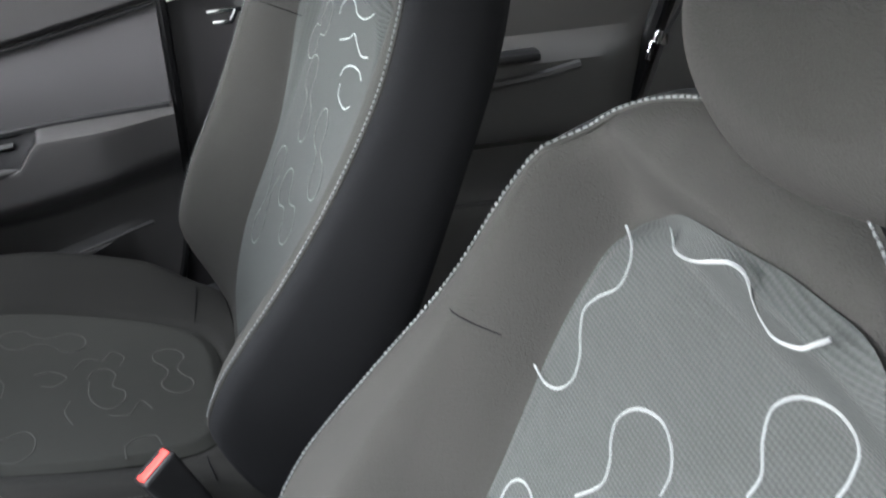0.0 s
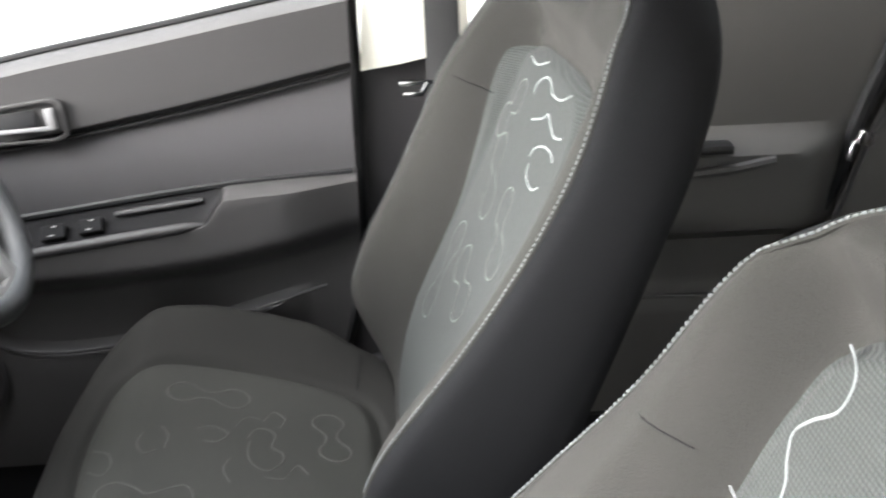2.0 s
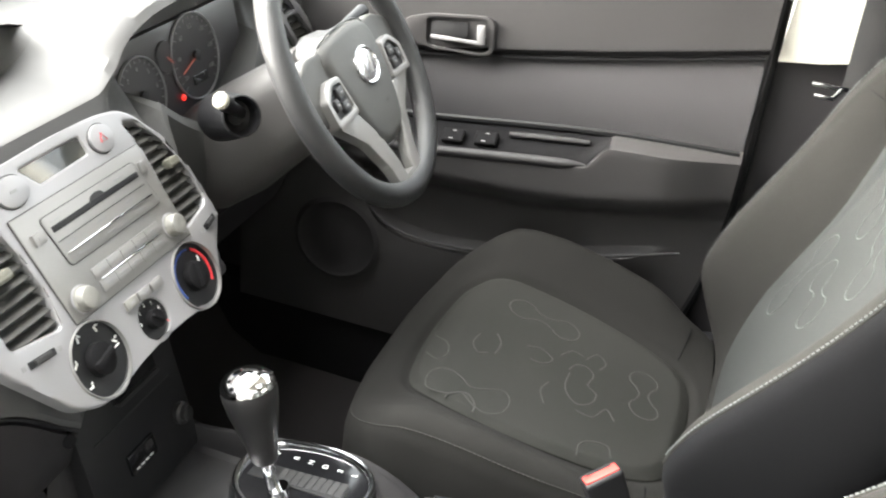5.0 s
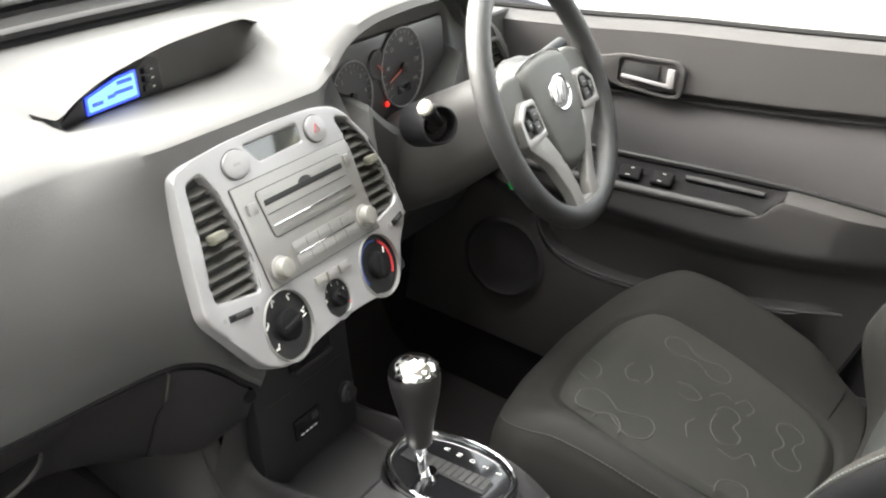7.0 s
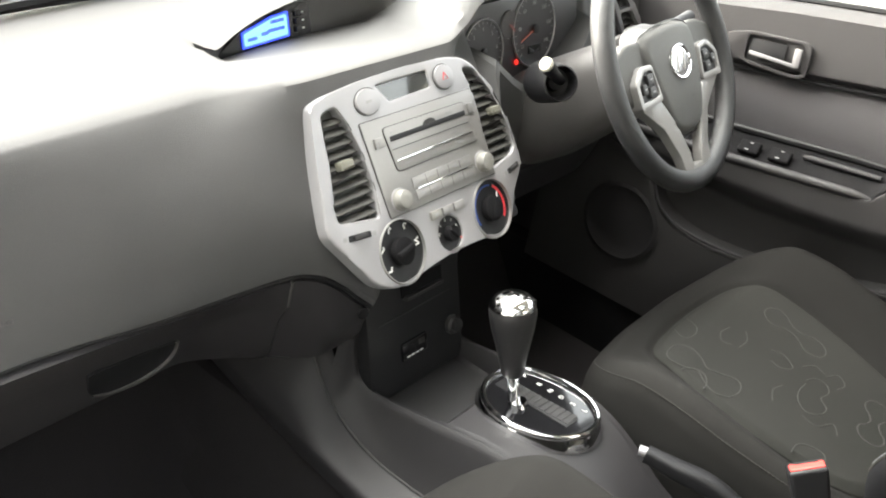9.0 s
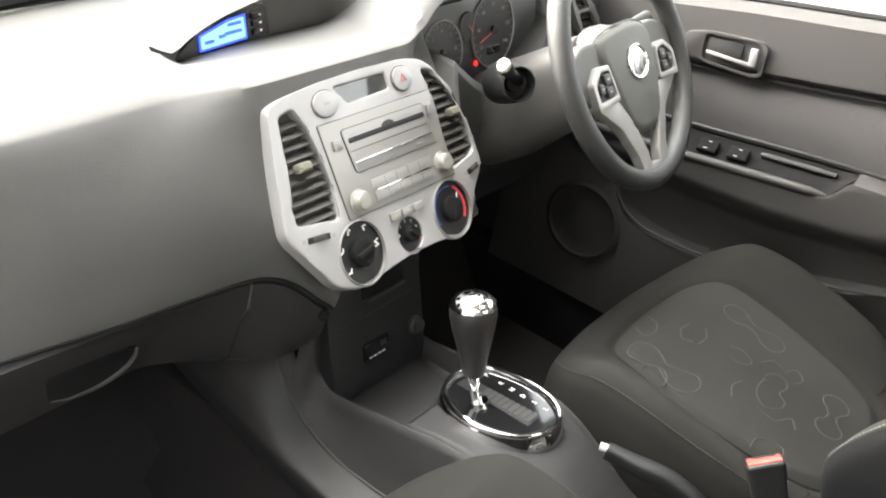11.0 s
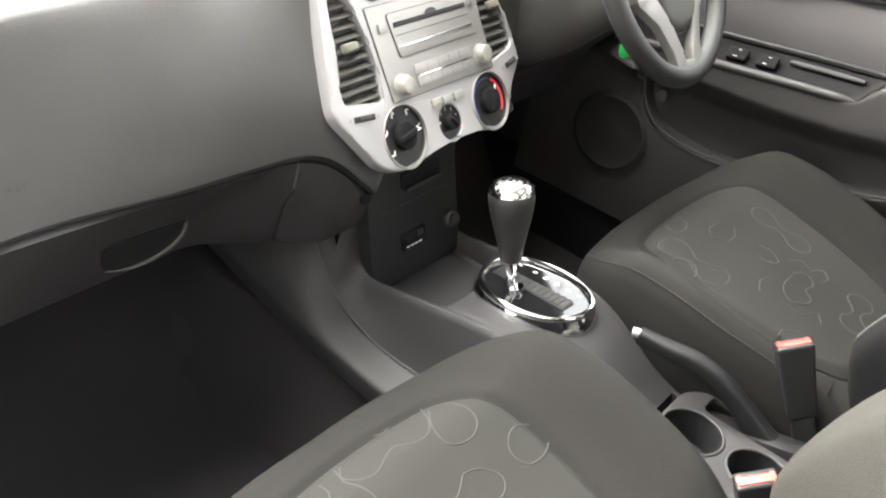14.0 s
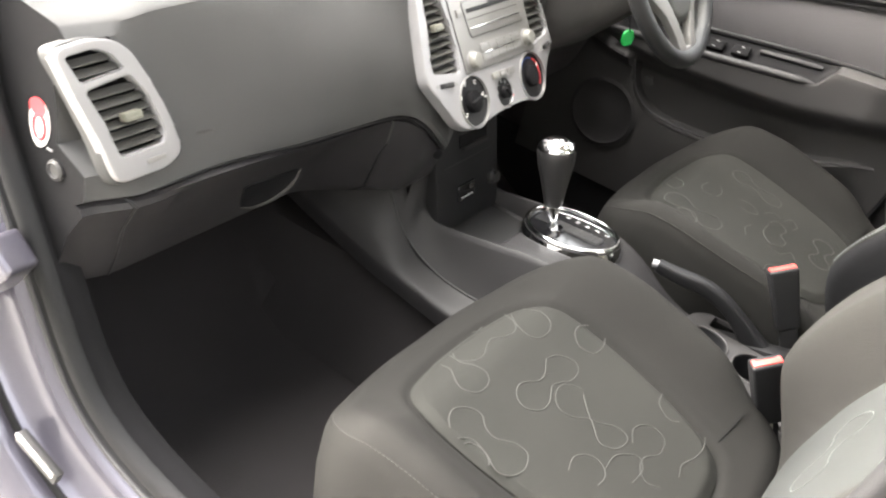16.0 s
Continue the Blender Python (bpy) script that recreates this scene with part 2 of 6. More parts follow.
def rounded(pts, r=0.006, n=4):
    """A polygon of the plane with its corners rounded."""
    out, k = [], len(pts)
    for i in range(k):
        p, a, b = (Vector(pts[j % k]) for j in (i, i - 1, i + 1))
        da, db = (a - p), (b - p)
        rr = min(r, da.length * 0.45, db.length * 0.45)
        s, e = p + da.normalized() * rr, p + db.normalized() * rr
        for q in range(n + 1):
            t = q / n
            out.append((1 - t) ** 2 * s + 2 * t * (1 - t) * p + t * t * e)
    return [(v.x, v.y) for v in out]


def oval(cx, cy, rx, ry, n=40, power=2.0):
    out = []
    for k in range(n):
        a = 2 * math.pi * k / n
        c, s = math.cos(a), math.sin(a)
        out.append((cx + rx * math.copysign(abs(c) ** (2 / power), c), cy + ry * math.copysign(abs(s) ** (2 / power), s)))
    return out


def smooth(a, b, x):
    t = min(1.0, max(0.0, (x - a) / (b - a)))
    return t * t * (3 - 2 * t)


def knots(x, pairs):
    """A value that runs smoothly through (place, value) pairs."""
    if x <= pairs[0][0]:
        return pairs[0][1]
    for i in range(len(pairs) - 1):
        (a, u), (b, v) = pairs[i], pairs[i + 1]
        if x <= b:
            p, q = pairs[max(i - 1, 0)], pairs[min(i + 2, len(pairs) - 1)]
            d0, d1 = (v - p[1]) / (b - p[0]) * (b - a), (q[1] - u) / (q[0] - a) * (b - a)
            t = (x - a) / (b - a)
            return u * (2 * t ** 3 - 3 * t * t + 1) + d0 * (t ** 3 - 2 * t * t + t) + v * (3 * t * t - 2 * t ** 3) + d1 * (t ** 3 - t * t)
    return pairs[-1][1]


def lettering(name, text, m, size, mat, parent, align="CENTER"):
    cu = bpy.data.curves.new(name, "FONT")
    cu.body, cu.size, cu.align_x, cu.align_y, cu.extrude = text, size, align, "CENTER", 0.0002
    tmp = bpy.data.objects.new(name, cu)
    scene.collection.objects.link(tmp)
    me = bpy.data.meshes.new_from_object(tmp.evaluated_get(bpy.context.evaluated_depsgraph_get()))
    bpy.data.objects.remove(tmp)
    bpy.data.curves.remove(cu)
    me.name = name
    me.transform(m)
    me.transform(Matrix.Translation(-BASE[parent]))
    me.materials.clear()
    me.materials.append(mat)
    ob = new(name, me)
    ob.parent = parent
    BASE[ob] = BASE[parent]
    return ob


def axes(origin, u, v):
    """The frame at origin with x along u and y along v."""
    u, v = Vector(u).normalized(), Vector(v).normalized()
    n = u.cross(v).normalized()
    m = Matrix((u, n.cross(u), n)).transposed().to_4x4()
    m.translation = origin
    return m


# ---- shell of the car ----
def flat_panel(name, pts, depth, mat, way, label, category="", **k):
    """A slab from a polygon of space, thickened along way."""
    a = [Vector(p) for p in pts]
    b = [p + Vector(way) * depth for p in a]
    n = len(a)
    fs = [tuple(range(n)), tuple(range(n, 2 * n))] + [(i, (i + 1) % n, (i + 1) % n + n, i + n) for i in range(n)]
    ob = part(name, (a + b, fs), mat)
    return tagged(ob, label, category or name.replace("_", " "), kind="structure", **k)


# ground outside: one sheet to the horizon
ground = part("ground", ([(-300, -300, -0.34), (300, -300, -0.34), (300, 300, -0.34), (-300, 300, -0.34)], [(0, 1, 2, 3)]), FLOORG)
tagged(ground, "pale smooth floor outside round the car", "ground", kind="structure")

# unseen plain walls, added to block sky light on the open side and behind
for name, pts, way in (("unseen_wall_left", [(-2.7, -5.0, -0.34), (-2.7, 1.6, -0.34), (-2.7, 1.6, 2.7), (-2.7, -5.0, 2.7)], (-1, 0, 0)), ("unseen_wall_back", [(-2.7, -5.0, -0.34), (4.0, -5.0, -0.34), (4.0, -5.0, 2.7), (-2.7, -5.0, 2.7)], (0, -1, 0))):
    flat_panel(name, pts, 0.15, WALLM, way, "unseen plain grey wall added to block sky light", "wall")

# carpet, with the footwells rising to the bulkhead and the hump between them
rows = []
for i in range(45):
    x = -0.70 + 1.40 * i / 44
    row = []
    for j in range(40):
        y = -1.25 + 2.35 * j / 39
        hump = (0.225 - 0.035 * smooth(0.25, 0.40, y)) * (1 - smooth(0.120, 0.190, abs(x)))
        toe = 0.30 * smooth(0.80, 1.08, y)
        ripple = 0.003 * math.sin(23 * x + 7 * y) * math.sin(11 * y)
        row.append((x, y, max(hump, toe) + ripple))
    rows.append(row)
floor_ob = part("floor", sheet(rows), CARPET)
tagged(floor_ob, "black carpet in the footwells", "car floor", kind="structure")
for s, side in ((1, "right"), (-1, "left")):
    # sills blackened in place of the shade at the open doorway
    flat_panel("sill_" + side, [(s * 0.66, -1.3, -0.02), (s * 0.66, 1.06, -0.02), (s * 0.675, 1.06, 0.14), (s * 0.675, -1.3, 0.14)], s * 0.06, MATT, (1, 0, 0), "dark plastic sill trim beside the carpet", "sill")
for s, side in ((1, "right"), (-1, "left")):
    # left panel darker than the right: doorway shade put into its colour
    flat_panel("kick_panel_" + side, [(s * 0.718, 0.80, 0.0), (s * 0.718, 1.07, 0.0), (s * 0.718, 1.07, 0.73), (s * 0.718, 0.93, 0.73), (s * 0.718, 0.86, 0.45)], s * 0.03, LOWER if s > 0 else MATT, (1, 0, 0), "dark plastic kick panel beside the footwell", "kick panel")
flat_panel("bulkhead", [(-0.76, 1.08, -0.05), (0.76, 1.08, -0.05), (0.76, 1.05, 0.72), (-0.76, 1.05, 0.72)], 0.02, CARPET, (0, 1, 0), "black carpeted bulkhead behind the dashboard")

# roof
rows = []
for i in range(21):
    x = -0.60 + 1.20 * i / 20
    rows.append([(x, -1.5 + 1.92 * j / 12, 1.28 - 0.10 * (abs(x) / 0.6) ** 3 - 0.03 * (abs(j - 6) / 6) ** 2) for j in range(13)])
top = [[(x, y, z + 0.03) for x, y, z in r] for r in rows]
roof = part("ceiling", join(sheet(rows), sheet(top)), BEIGE)
tagged(roof, "light fabric headlining under the roof", "headlining", kind="structure")

# pillars
def pillar(name, path, w, h, mat, label, up=(1, 0, 0)):
    ob = part(name, tube(spline(path, 5, False), 0.03, 12, flat=(w, h), up=up), mat)
    return tagged(ob, label, "pillar", kind="structure")


for s, side in ((1, "right"), (-1, "left")):
    pillar("pillar_front_" + side, [(s * 0.72, 1.00, 0.73), (s * 0.67, 0.74, 0.98), (s * 0.60, 0.42, 1.20)], 0.035, 0.022, BEIGE, "light trim of the slanting front pillar")
    pillar("rail_" + side, [(s * 0.60, 0.45, 1.19), (s * 0.62, -0.1, 1.23), (s * 0.61, -1.0, 1.19), (s * 0.55, -1.5, 1.05)], 0.03, 0.03, BEIGE, "light roof rail over the doors", (0, 0, 1))
pillar("header_front", [(-0.58, 0.43, 1.22), (0, 0.47, 1.26), (0.58, 0.43, 1.22)], 0.03, 0.02, BEIGE, "light windscreen header", (0, 0, 1))
flat_panel("tail_wall", [(-0.70, -1.55, 0.0), (0.70, -1.55, 0.0), (0.70, -1.5, 0.85), (-0.70, -1.5, 0.85)], 0.04, DARK, (0, -1, 0), "dark panel of the tail")

# windscreen and cowl
rows = [[(x, 1.02 - 0.60 * t - 0.05 * (abs(x) / 0.7) ** 2, 0.742 + 0.505 * t - 0.03 * (abs(x) / 0.7) ** 2) for x in [(-0.70 + 0.1 * t) + (1.4 - 0.2 * t) * k / 16 for k in range(17)]] for t in [q / 8 for q in range(9)]]
ws = part("window_front", sheet(rows), GLASS)
ws.visible_shadow = False
tagged(ws, "clear windscreen glass", "windscreen", kind="structure")
cowl = part("cowl_strip", tube([(x, 1.012 - 0.05 * (abs(x) / 0.7) ** 2, 0.738) for x in [-0.72 + 1.44 * k / 20 for k in range(21)]], 0.01, 8, flat=(0.012, 0.008), up=(0, 0, 1)), RUBBER)
tagged(cowl, "black rubber strip along the windscreen foot", "cowl", kind="structure")
# ---- dashboard ----
dash = thing("dashboard", (0.0, 0.80, 0.30), "dark grey moulded dashboard with silver centre panel and round air vents", "dashboard")
BASIC = [(0.98, 0.30), (0.85, 0.330), (0.785, 0.343), (0.765, 0.352), (0.750, 0.385), (0.735, 0.430), (0.712, 0.472), (0.6985, 0.487), (0.706, 0.490), (0.706, 0.497),
         (0.690, 0.500), (0.687, 0.508), (0.690, 0.530), (0.696, 0.565), (0.707, 0.605), (0.723, 0.645), (0.739, 0.675), (0.750, 0.690), (0.7605, 0.7005), (0.766, 0.7035),
         (0.79, 0.7065), (0.81, 0.7085), (0.83, 0.711), (0.85, 0.713), (0.87, 0.715), (0.895, 0.718), (0.92, 0.721), (0.945, 0.724), (0.975, 0.727), (1.00, 0.728)]
LOW = [(0.98, 0.36), (0.86, 0.365), (0.80, 0.375), (0.76, 0.39), (0.74, 0.405), (0.70, 0.43), (0.66, 0.455), (0.63, 0.470), (0.615, 0.478), (0.628, 0.484),
       (0.625, 0.492), (0.624, 0.503)]

KNEE = [(0.98, 0.345), (0.85, 0.350), (0.74, 0.354), (0.678, 0.360), (0.652, 0.369), (0.641, 0.386), (0.635, 0.418), (0.631, 0.452), (0.629, 0.478)]


DRIVER_EDGE = [(0.50, 0.655), (0.54, 0.652), (0.58, 0.642), (0.62, 0.625), (0.66, 0.600), (0.686, 0.588)]
VENT_EDGE = [(0.50, 0.602), (0.54, 0.601), (0.613, 0.624), (0.663, 0.652), (0.686, 0.673)]


def ledge(x):
    """The lower lip of the dashboard falls towards the middle."""
    return (0.022 - 0.040 * min(1.0, max(0.0, (x + 0.70) / 0.52))) * (1 - smooth(0.10, 0.30, x))


LIP = [(-0.72, 0.716, 0.498), (-0.60, 0.712, 0.500), (-0.52, 0.7045, 0.502), (-0.43, 0.6955, 0.503), (-0.34, 0.685, 0.504), (-0.27, 0.674, 0.507), (-0.215, 0.660, 0.511), (-0.18, 0.646, 0.503), (-0.15, 0.636, 0.482), (-0.128, 0.631, 0.461), (-0.10, 0.630, 0.437), (-0.085, 0.630, 0.420)]


def lip_at(x):
    """How the lower lip of the dashboard curves down beside the centre panel."""
    return knots(x, [(a, b) for a, b, _ in LIP]), knots(x, [(a, c) for a, _, c in LIP])


def dash_row(x0):
    x = x0
    mid = smooth(-0.30, -0.15, x) * (1 - smooth(0.185, 0.27, x))
    knee = smooth(-0.30, -0.15, x) * (1 - smooth(-0.095, -0.085, x))
    deep = smooth(-0.095, -0.085, x) * (1 - smooth(0.185, 0.27, x))
    plain = smooth(0.20, 0.30, x)
    out = []
    for i, (y, z) in enumerate(BASIC):
        # the columns bend round the side vents
        w = smooth(8, 11, i) * (1 - smooth(18, 25, i))
        xe, ax = 0.600 + (knots(min(z, 0.686), DRIVER_EDGE if x0 > 0 else VENT_EDGE) - 0.600) * w, abs(x0)
        x = math.copysign(ax if ax < 0.50 else 0.50 + (ax - 0.50) * (xe - 0.50) / 0.10 if ax < 0.60 else xe + (ax - 0.60) * (0.716 - xe) / 0.116, x0)
        if 5 <= i <= 12:
            z += ledge(x) * (0.5 if i in (5, 12) else 1.0)
        if plain and 6 <= i <= 11:
            y = y * (1 - plain) + (0.700 - 0.002 * (i - 6)) * plain
        y_plain = y
        if i < len(KNEE):
            y, z = y + (KNEE[i][0] - y) * knee, z + (KNEE[i][1] - z) * knee
        if i < len(LOW):
            yy, zz = LOW[i]
            k = deep if i < 9 else mid
            y, z = y + (yy - y) * k, z + (zz - z) * k
        elif i <= 20:
            yf = 0.616 + 0.6 * (z - 0.52)
            wide = smooth(knots(i, [(11, -0.32), (12, -0.36), (13, -0.42), (14, -0.46), (15, -0.42), (16, -0.36), (17, -0.30), (18, -0.27), (19, -0.27)]), -0.155, x) * (1 - smooth(0.185, 0.27, x))
            y += (min(y, yf) - y) * wide * (1 - smooth(18, 21, i))
            z += 0.013 * wide * smooth(15, 17, i) * (1 - smooth(19, 21, i))
        if 5 <= i <= 12:
            z += 0.6 * max(0.0, y_plain - y) * (1 - smooth(-0.20, -0.14, x))
        k = 1 - smooth(-0.095, -0.085, x)
        if k and i <= 13:
            ye, ze = lip_at(x)
            yy, zz = {13: (max(y, ye - 0.003), z), 12: (0.5 * (ye - 0.006) + 0.5 * max(0.696 - 0.053 * smooth(-0.42, -0.155, x), ye - 0.003), 0.5 * ze + 0.5 * 0.565), 11: (ye - 0.006, ze + 0.008), 10: (ye - 0.004, ze), 9: (ye + 0.008, ze - 0.003), 8: (ye + 0.008, ze - 0.009)}.get(i, (y, min(z, ze - 0.012 - 0.007 * (7 - i)) if i > 3 else z))
            if i == 7:
                yy, zz = ye + 0.001, ze - 0.012
            y, z = y + (yy - y) * k, z + (zz - z) * k
        # cowl over the gauges
        a = abs(x - 0.34)
        c = 1 - (smooth(0.150, 0.182, a) if i <= 15 else smooth(0.175, 0.245, a))
        if c and 11 <= i <= 27:
            lo = knots(a, [(0, 0.605), (0.035, 0.612), (0.10, 0.645), (0.175, 0.700), (0.195, 0.728)])
            hi = knots(a, [(0, 0.775), (0.07, 0.773), (0.12, 0.768), (0.165, 0.754), (0.195, 0.732)])
            yy, zz = {11: (0.690, 0.52), 12: (0.688, 0.515 + 0.45 * (lo - 0.515)), 13: (0.694, lo - 0.012), 14: (0.702, lo), 15: (0.768, lo + 0.004), 16: (0.782, hi - 0.014), 17: (0.740, hi - 0.004),
                      18: (0.731, hi + 0.002), 19: (0.740, hi + 0.009), 20: (0.765, hi + 0.012)}.get(i, (y, z + (hi - 0.705) * (1 - smooth(19.5, 27.5, i))))
            y, z = y + (yy - y) * c, z + (zz - z) * c
        # hollow and hood of the clock
        k = smooth(-0.204, -0.176, x) * (1 - smooth(0.085, 0.170, x)) if i < 24 else smooth(-0.216, -0.186, x) * (1 - smooth(0.13, 0.25, x))
        if k and 20 <= i <= 28:
            yf = knots(x, [(-0.235, 0.868), (-0.207, 0.840), (-0.16, 0.812), (-0.111, 0.801), (-0.037, 0.804), (0.047, 0.817), (0.117, 0.848), (0.16, 0.872)])
            hz = knots(x, [(-0.207, 0.707), (-0.190, 0.709), (-0.169, 0.714), (-0.14, 0.722), (-0.086, 0.734), (-0.05, 0.741), (0.0, 0.750), (0.08, 0.756), (0.123, 0.757), (0.17, 0.750), (0.22, 0.738)])
            ly = knots(x, [(-0.207, 0.834), (-0.169, 0.850), (-0.14, 0.858), (-0.086, 0.866), (0.12, 0.866), (0.22, 0.875)])
            hz = max(hz, 0.709 + 0.11 * (ly - 0.81))
            yy, zz = {20: (yf - 0.007, 0.7065), 21: (yf, 0.7055), 22: (yf + 0.40 * (max(ly, yf) + 0.010 - yf), 0.699), 23: (ly + 0.008, 0.690), 24: (ly + 0.018, hz - 0.006), 25: (ly, hz), 26: (ly + 0.019, hz + 0.003), 27: (0.93, max(0.7225, 0.722 + 0.6 * (hz - 0.722))), 28: (0.97, 0.727)}[i]
            y, z = y + (yy - y) * k, z + (zz - z) * k
        # rounded-off ends
        e = smooth(0.60, 0.716, abs(x))
        y += 0.025 * e * e
        if 9 <= i <= 18 and ax > 0.36:
            sunk = 0.722 + 0.24 * (z - 0.534) + (0.010 if i == 9 else 0.0)
            y += max(0.0, sunk - y) * smooth(0.38, 0.597, ax)
            if 13 <= i <= 16:
                y += 0.045 * smooth(0.6005, 0.604, ax)
        out.append((x, y, z - 0.012 * e * (i > 12)))
    return out


columns = sorted([-0.716 + 1.432 * i / 220 for i in range(221)] + [k * (0.5665 + 0.0030 * i) for i in range(14) for k in (-1, 1)])
rows = [dash_row(x) for x in columns]
part("dash_body", sheet([r[9:] for r in rows]), DASH, dash, "dark grey grained plastic moulding", 30)
part("lower_trim", sheet([r[:10] for r in rows]), LOWER, dash, "darker lower trim with the glovebox lid", 30)
for s in (-1, 1):
    ring = [(s * 0.716, y, z) for _, y, z in dash_row(s * 0.716)]
    n = len(ring)
    back = [(s * 0.7161, 1.0, 0.32)]
    # end faces made matt black to stand in for shade
    part("end_cap", ([*ring, *back], [(i, i + 1, n) for i in range(n - 1)]), MATT, dash)

# seam lines round the glovebox lid and the knee panel
def on_dash(x, row, forward=0.0):
    _, y, z = dash_row(x)[row]
    return (x, y - forward, z)


seam_x = [-0.63 + 0.0425 * k for k in range(11)] + [-0.19, -0.18, -0.165, -0.15, -0.14, -0.13, -0.12, -0.11, -0.10]
part("seam", tube([on_dash(x, 10, -0.0025)[:2] + (on_dash(x, 10)[2] - 0.003,) for x in seam_x], 0.0028, 6), BLACK, dash)
part("seam", tube([on_dash(-0.212, k, 0.0) for k in (7, 6, 5, 4, 3)], 0.0018, 6), BLACK, dash)
part("seam", tube([on_dash(-0.662 + 0.004 * k, 8 - k, 0.0) for k in range(6)], 0.0026, 6), BLACK, dash)
part("lid_edge", tube([on_dash(-0.216, 7, 0.001), on_dash(-0.213, 7, 0.0), on_dash(-0.2125, 6, 0.0005)], 0.0020, 6), REARP, dash, "pale edge of the glovebox lid")

# glovebox pull: black plate for the scoop's shade, paler lip for its lit edge
MG = axes((-0.370, 0.7455, 0.403), (1, 0, 0.0), (0, -0.34, 0.94))
slot = spline([(-0.064, 0.010), (-0.064, 0.026), (-0.02, 0.022), (0.050, 0.014), (0.060, 0.004), (0.058, -0.022), (0.022, -0.044), (-0.030, -0.038), (-0.054, -0.020)], 6)
part("glovebox_handle", plate(MG @ Matrix.Translation((0, 0, 0.0035)), [(p.x, p.y) for p in slot], depth=0.006, bevel=0.0012), BLACK, dash, "scooped black handle slot of the glovebox")
lip = spline([(0.057, 0.012), (0.060, -0.008), (0.050, -0.028), (0.022, -0.040), (-0.020, -0.038), (-0.050, -0.024)], 5, False)
lip_r = [0.0010 + 0.0040 * math.sin(math.pi * (0.10 + 0.85 * k / (len(lip) - 1)) ** 1.0) * (1 - 0.5 * k / (len(lip) - 1)) for k in range(len(lip))]
part("handle_lip", tube([MG @ Vector((p.x, p.y, 0.0035)) for p in lip], lip_r, 10), REARP, dash, "smooth lip of the glovebox handle, coloured paler as if lit")
near, far = [Vector((x, 0, 0.548)) + Vector((0, knots(0.548, [(q[2], q[1]) for q in dash_row(x)[12:16]]), 0)) for x in (-0.565, -0.525)]
lettering("airbag_mark", "AIRBAG", axes((near + far) / 2, far - near, (0, 0.2, 1)) @ Matrix.Translation((0, 0, 0.0012)), 0.0085, SHROUD, dash)

# ---- silver centre panel ----
MF = axes((0.0, 0.60, 0.52), (1, 0, 0), (0, 0.6, 1))
OUT = [(-0.176, 0.190), (-0.172, 0.203), (-0.154, 0.2085), (-0.085, 0.2145), (0.0, 0.2165), (0.07, 0.2145), (0.108, 0.208), (0.130, 0.193), (0.157, 0.148), (0.175, 0.098), (0.182, 0.055),
       (0.176, 0.040), (0.150, 0.014), (0.133, -0.018), (0.108, -0.031), (0.085, -0.029), (0.05, -0.025), (0.0, -0.0235), (-0.05, -0.027), (-0.085, -0.033), (-0.115, -0.034), (-0.145, -0.020), (-0.172, 0.018), (-0.199, 0.056), (-0.190, 0.122)]
VL = rounded([(-0.160, 0.189), (-0.136, 0.194), (-0.122, 0.168), (-0.112, 0.130), (-0.108, 0.092), (-0.112, 0.055), (-0.177, 0.066), (-0.178, 0.085), (-0.168, 0.135)], 0.006)
VR = rounded([(0.104, 0.194), (0.124, 0.189), (0.152, 0.160), (0.169, 0.116), (0.173, 0.074), (0.165, 0.065), (0.116, 0.055), (0.113, 0.092), (0.1145, 0.130), (0.112, 0.165)], 0.006)
DISP = rounded([(-0.062, 0.2035), (0.033, 0.2035), (0.034, 0.1835), (-0.044, 0.1815)], 0.003)
DIALS = ((-0.090, 0.006, 0.0385), (0.002, 0.000, 0.0225), (0.094, 0.006, 0.0385))
holes = [VL, VR, DISP] + [oval(u, v, r, r, 36) for u, v, r in DIALS]
part("centre_panel", plate(MF @ Matrix.Translation((0, 0, 0.002)), rounded(OUT, 0.012, 4), holes, 0.018, 0.0035, 3), SILVER, dash, "silver painted plastic centre panel")


def inset(m, loop, depth, mat, name, parent, label=""):
    """A dark pan behind an opening."""
    c = Vector((sum(p[0] for p in loop) / len(loop), sum(p[1] for p in loop) / len(loop), 0))
    rows = [[m @ Vector((c.x + (x - c.x) * k, c.y + (y - c.y) * k, z)) for x, y in loop] for k, z in ((1.03, 0.0), (0.97, -depth), (0.05, -depth))]
    vs, fs = sheet(rows, True)
    fs.append(tuple(len(loop) * 2 + j for j in range(len(loop))))
    return part(name, (vs, fs), mat, parent, label)


def cross(loop, v):
    """Where the level v crosses a loop: its lowest and highest u."""
    us = []
    for (a, b), (c, d) in zip(loop, loop[1:] + loop[:1]):
        if (b - v) * (d - v) <= 0 and b != d:
            us.append(a + (c - a) * (v - b) / (d - b))
    return (min(us), max(us)) if len(us) > 1 else None


def slats(m, loop, step, parent, lean, tab_at=None, first=0.010, tabw=0.022):
    lo, hi = min(p[1] for p in loop), max(p[1] for p in loop)
    v = lo + first
    while v < hi - 0.004:
        got = cross(loop, v)
        if got and got[1] - got[0] > 0.012:
            a, b = got
            w = b - a - 0.001
            mm = m @ Matrix.Translation(((a + b) / 2, v, -0.008)) @ pose(0, 0, 0, lean)
            part("slat", box(mm, w, 0.0112, 0.0018, 0.0006, 1), SLAT, parent)
        v += step
    if tab_at:
        u, v = tab_at
        part("vent_tab", join(box(m @ pose(u, v, 0.001), tabw, 0.011, 0.012, 0.003), box(m @ pose(u, v - 0.002, 0.0065), tabw * 0.8, 0.003, 0.002, 0.0008)), TAB, parent, "pale vent direction tab")


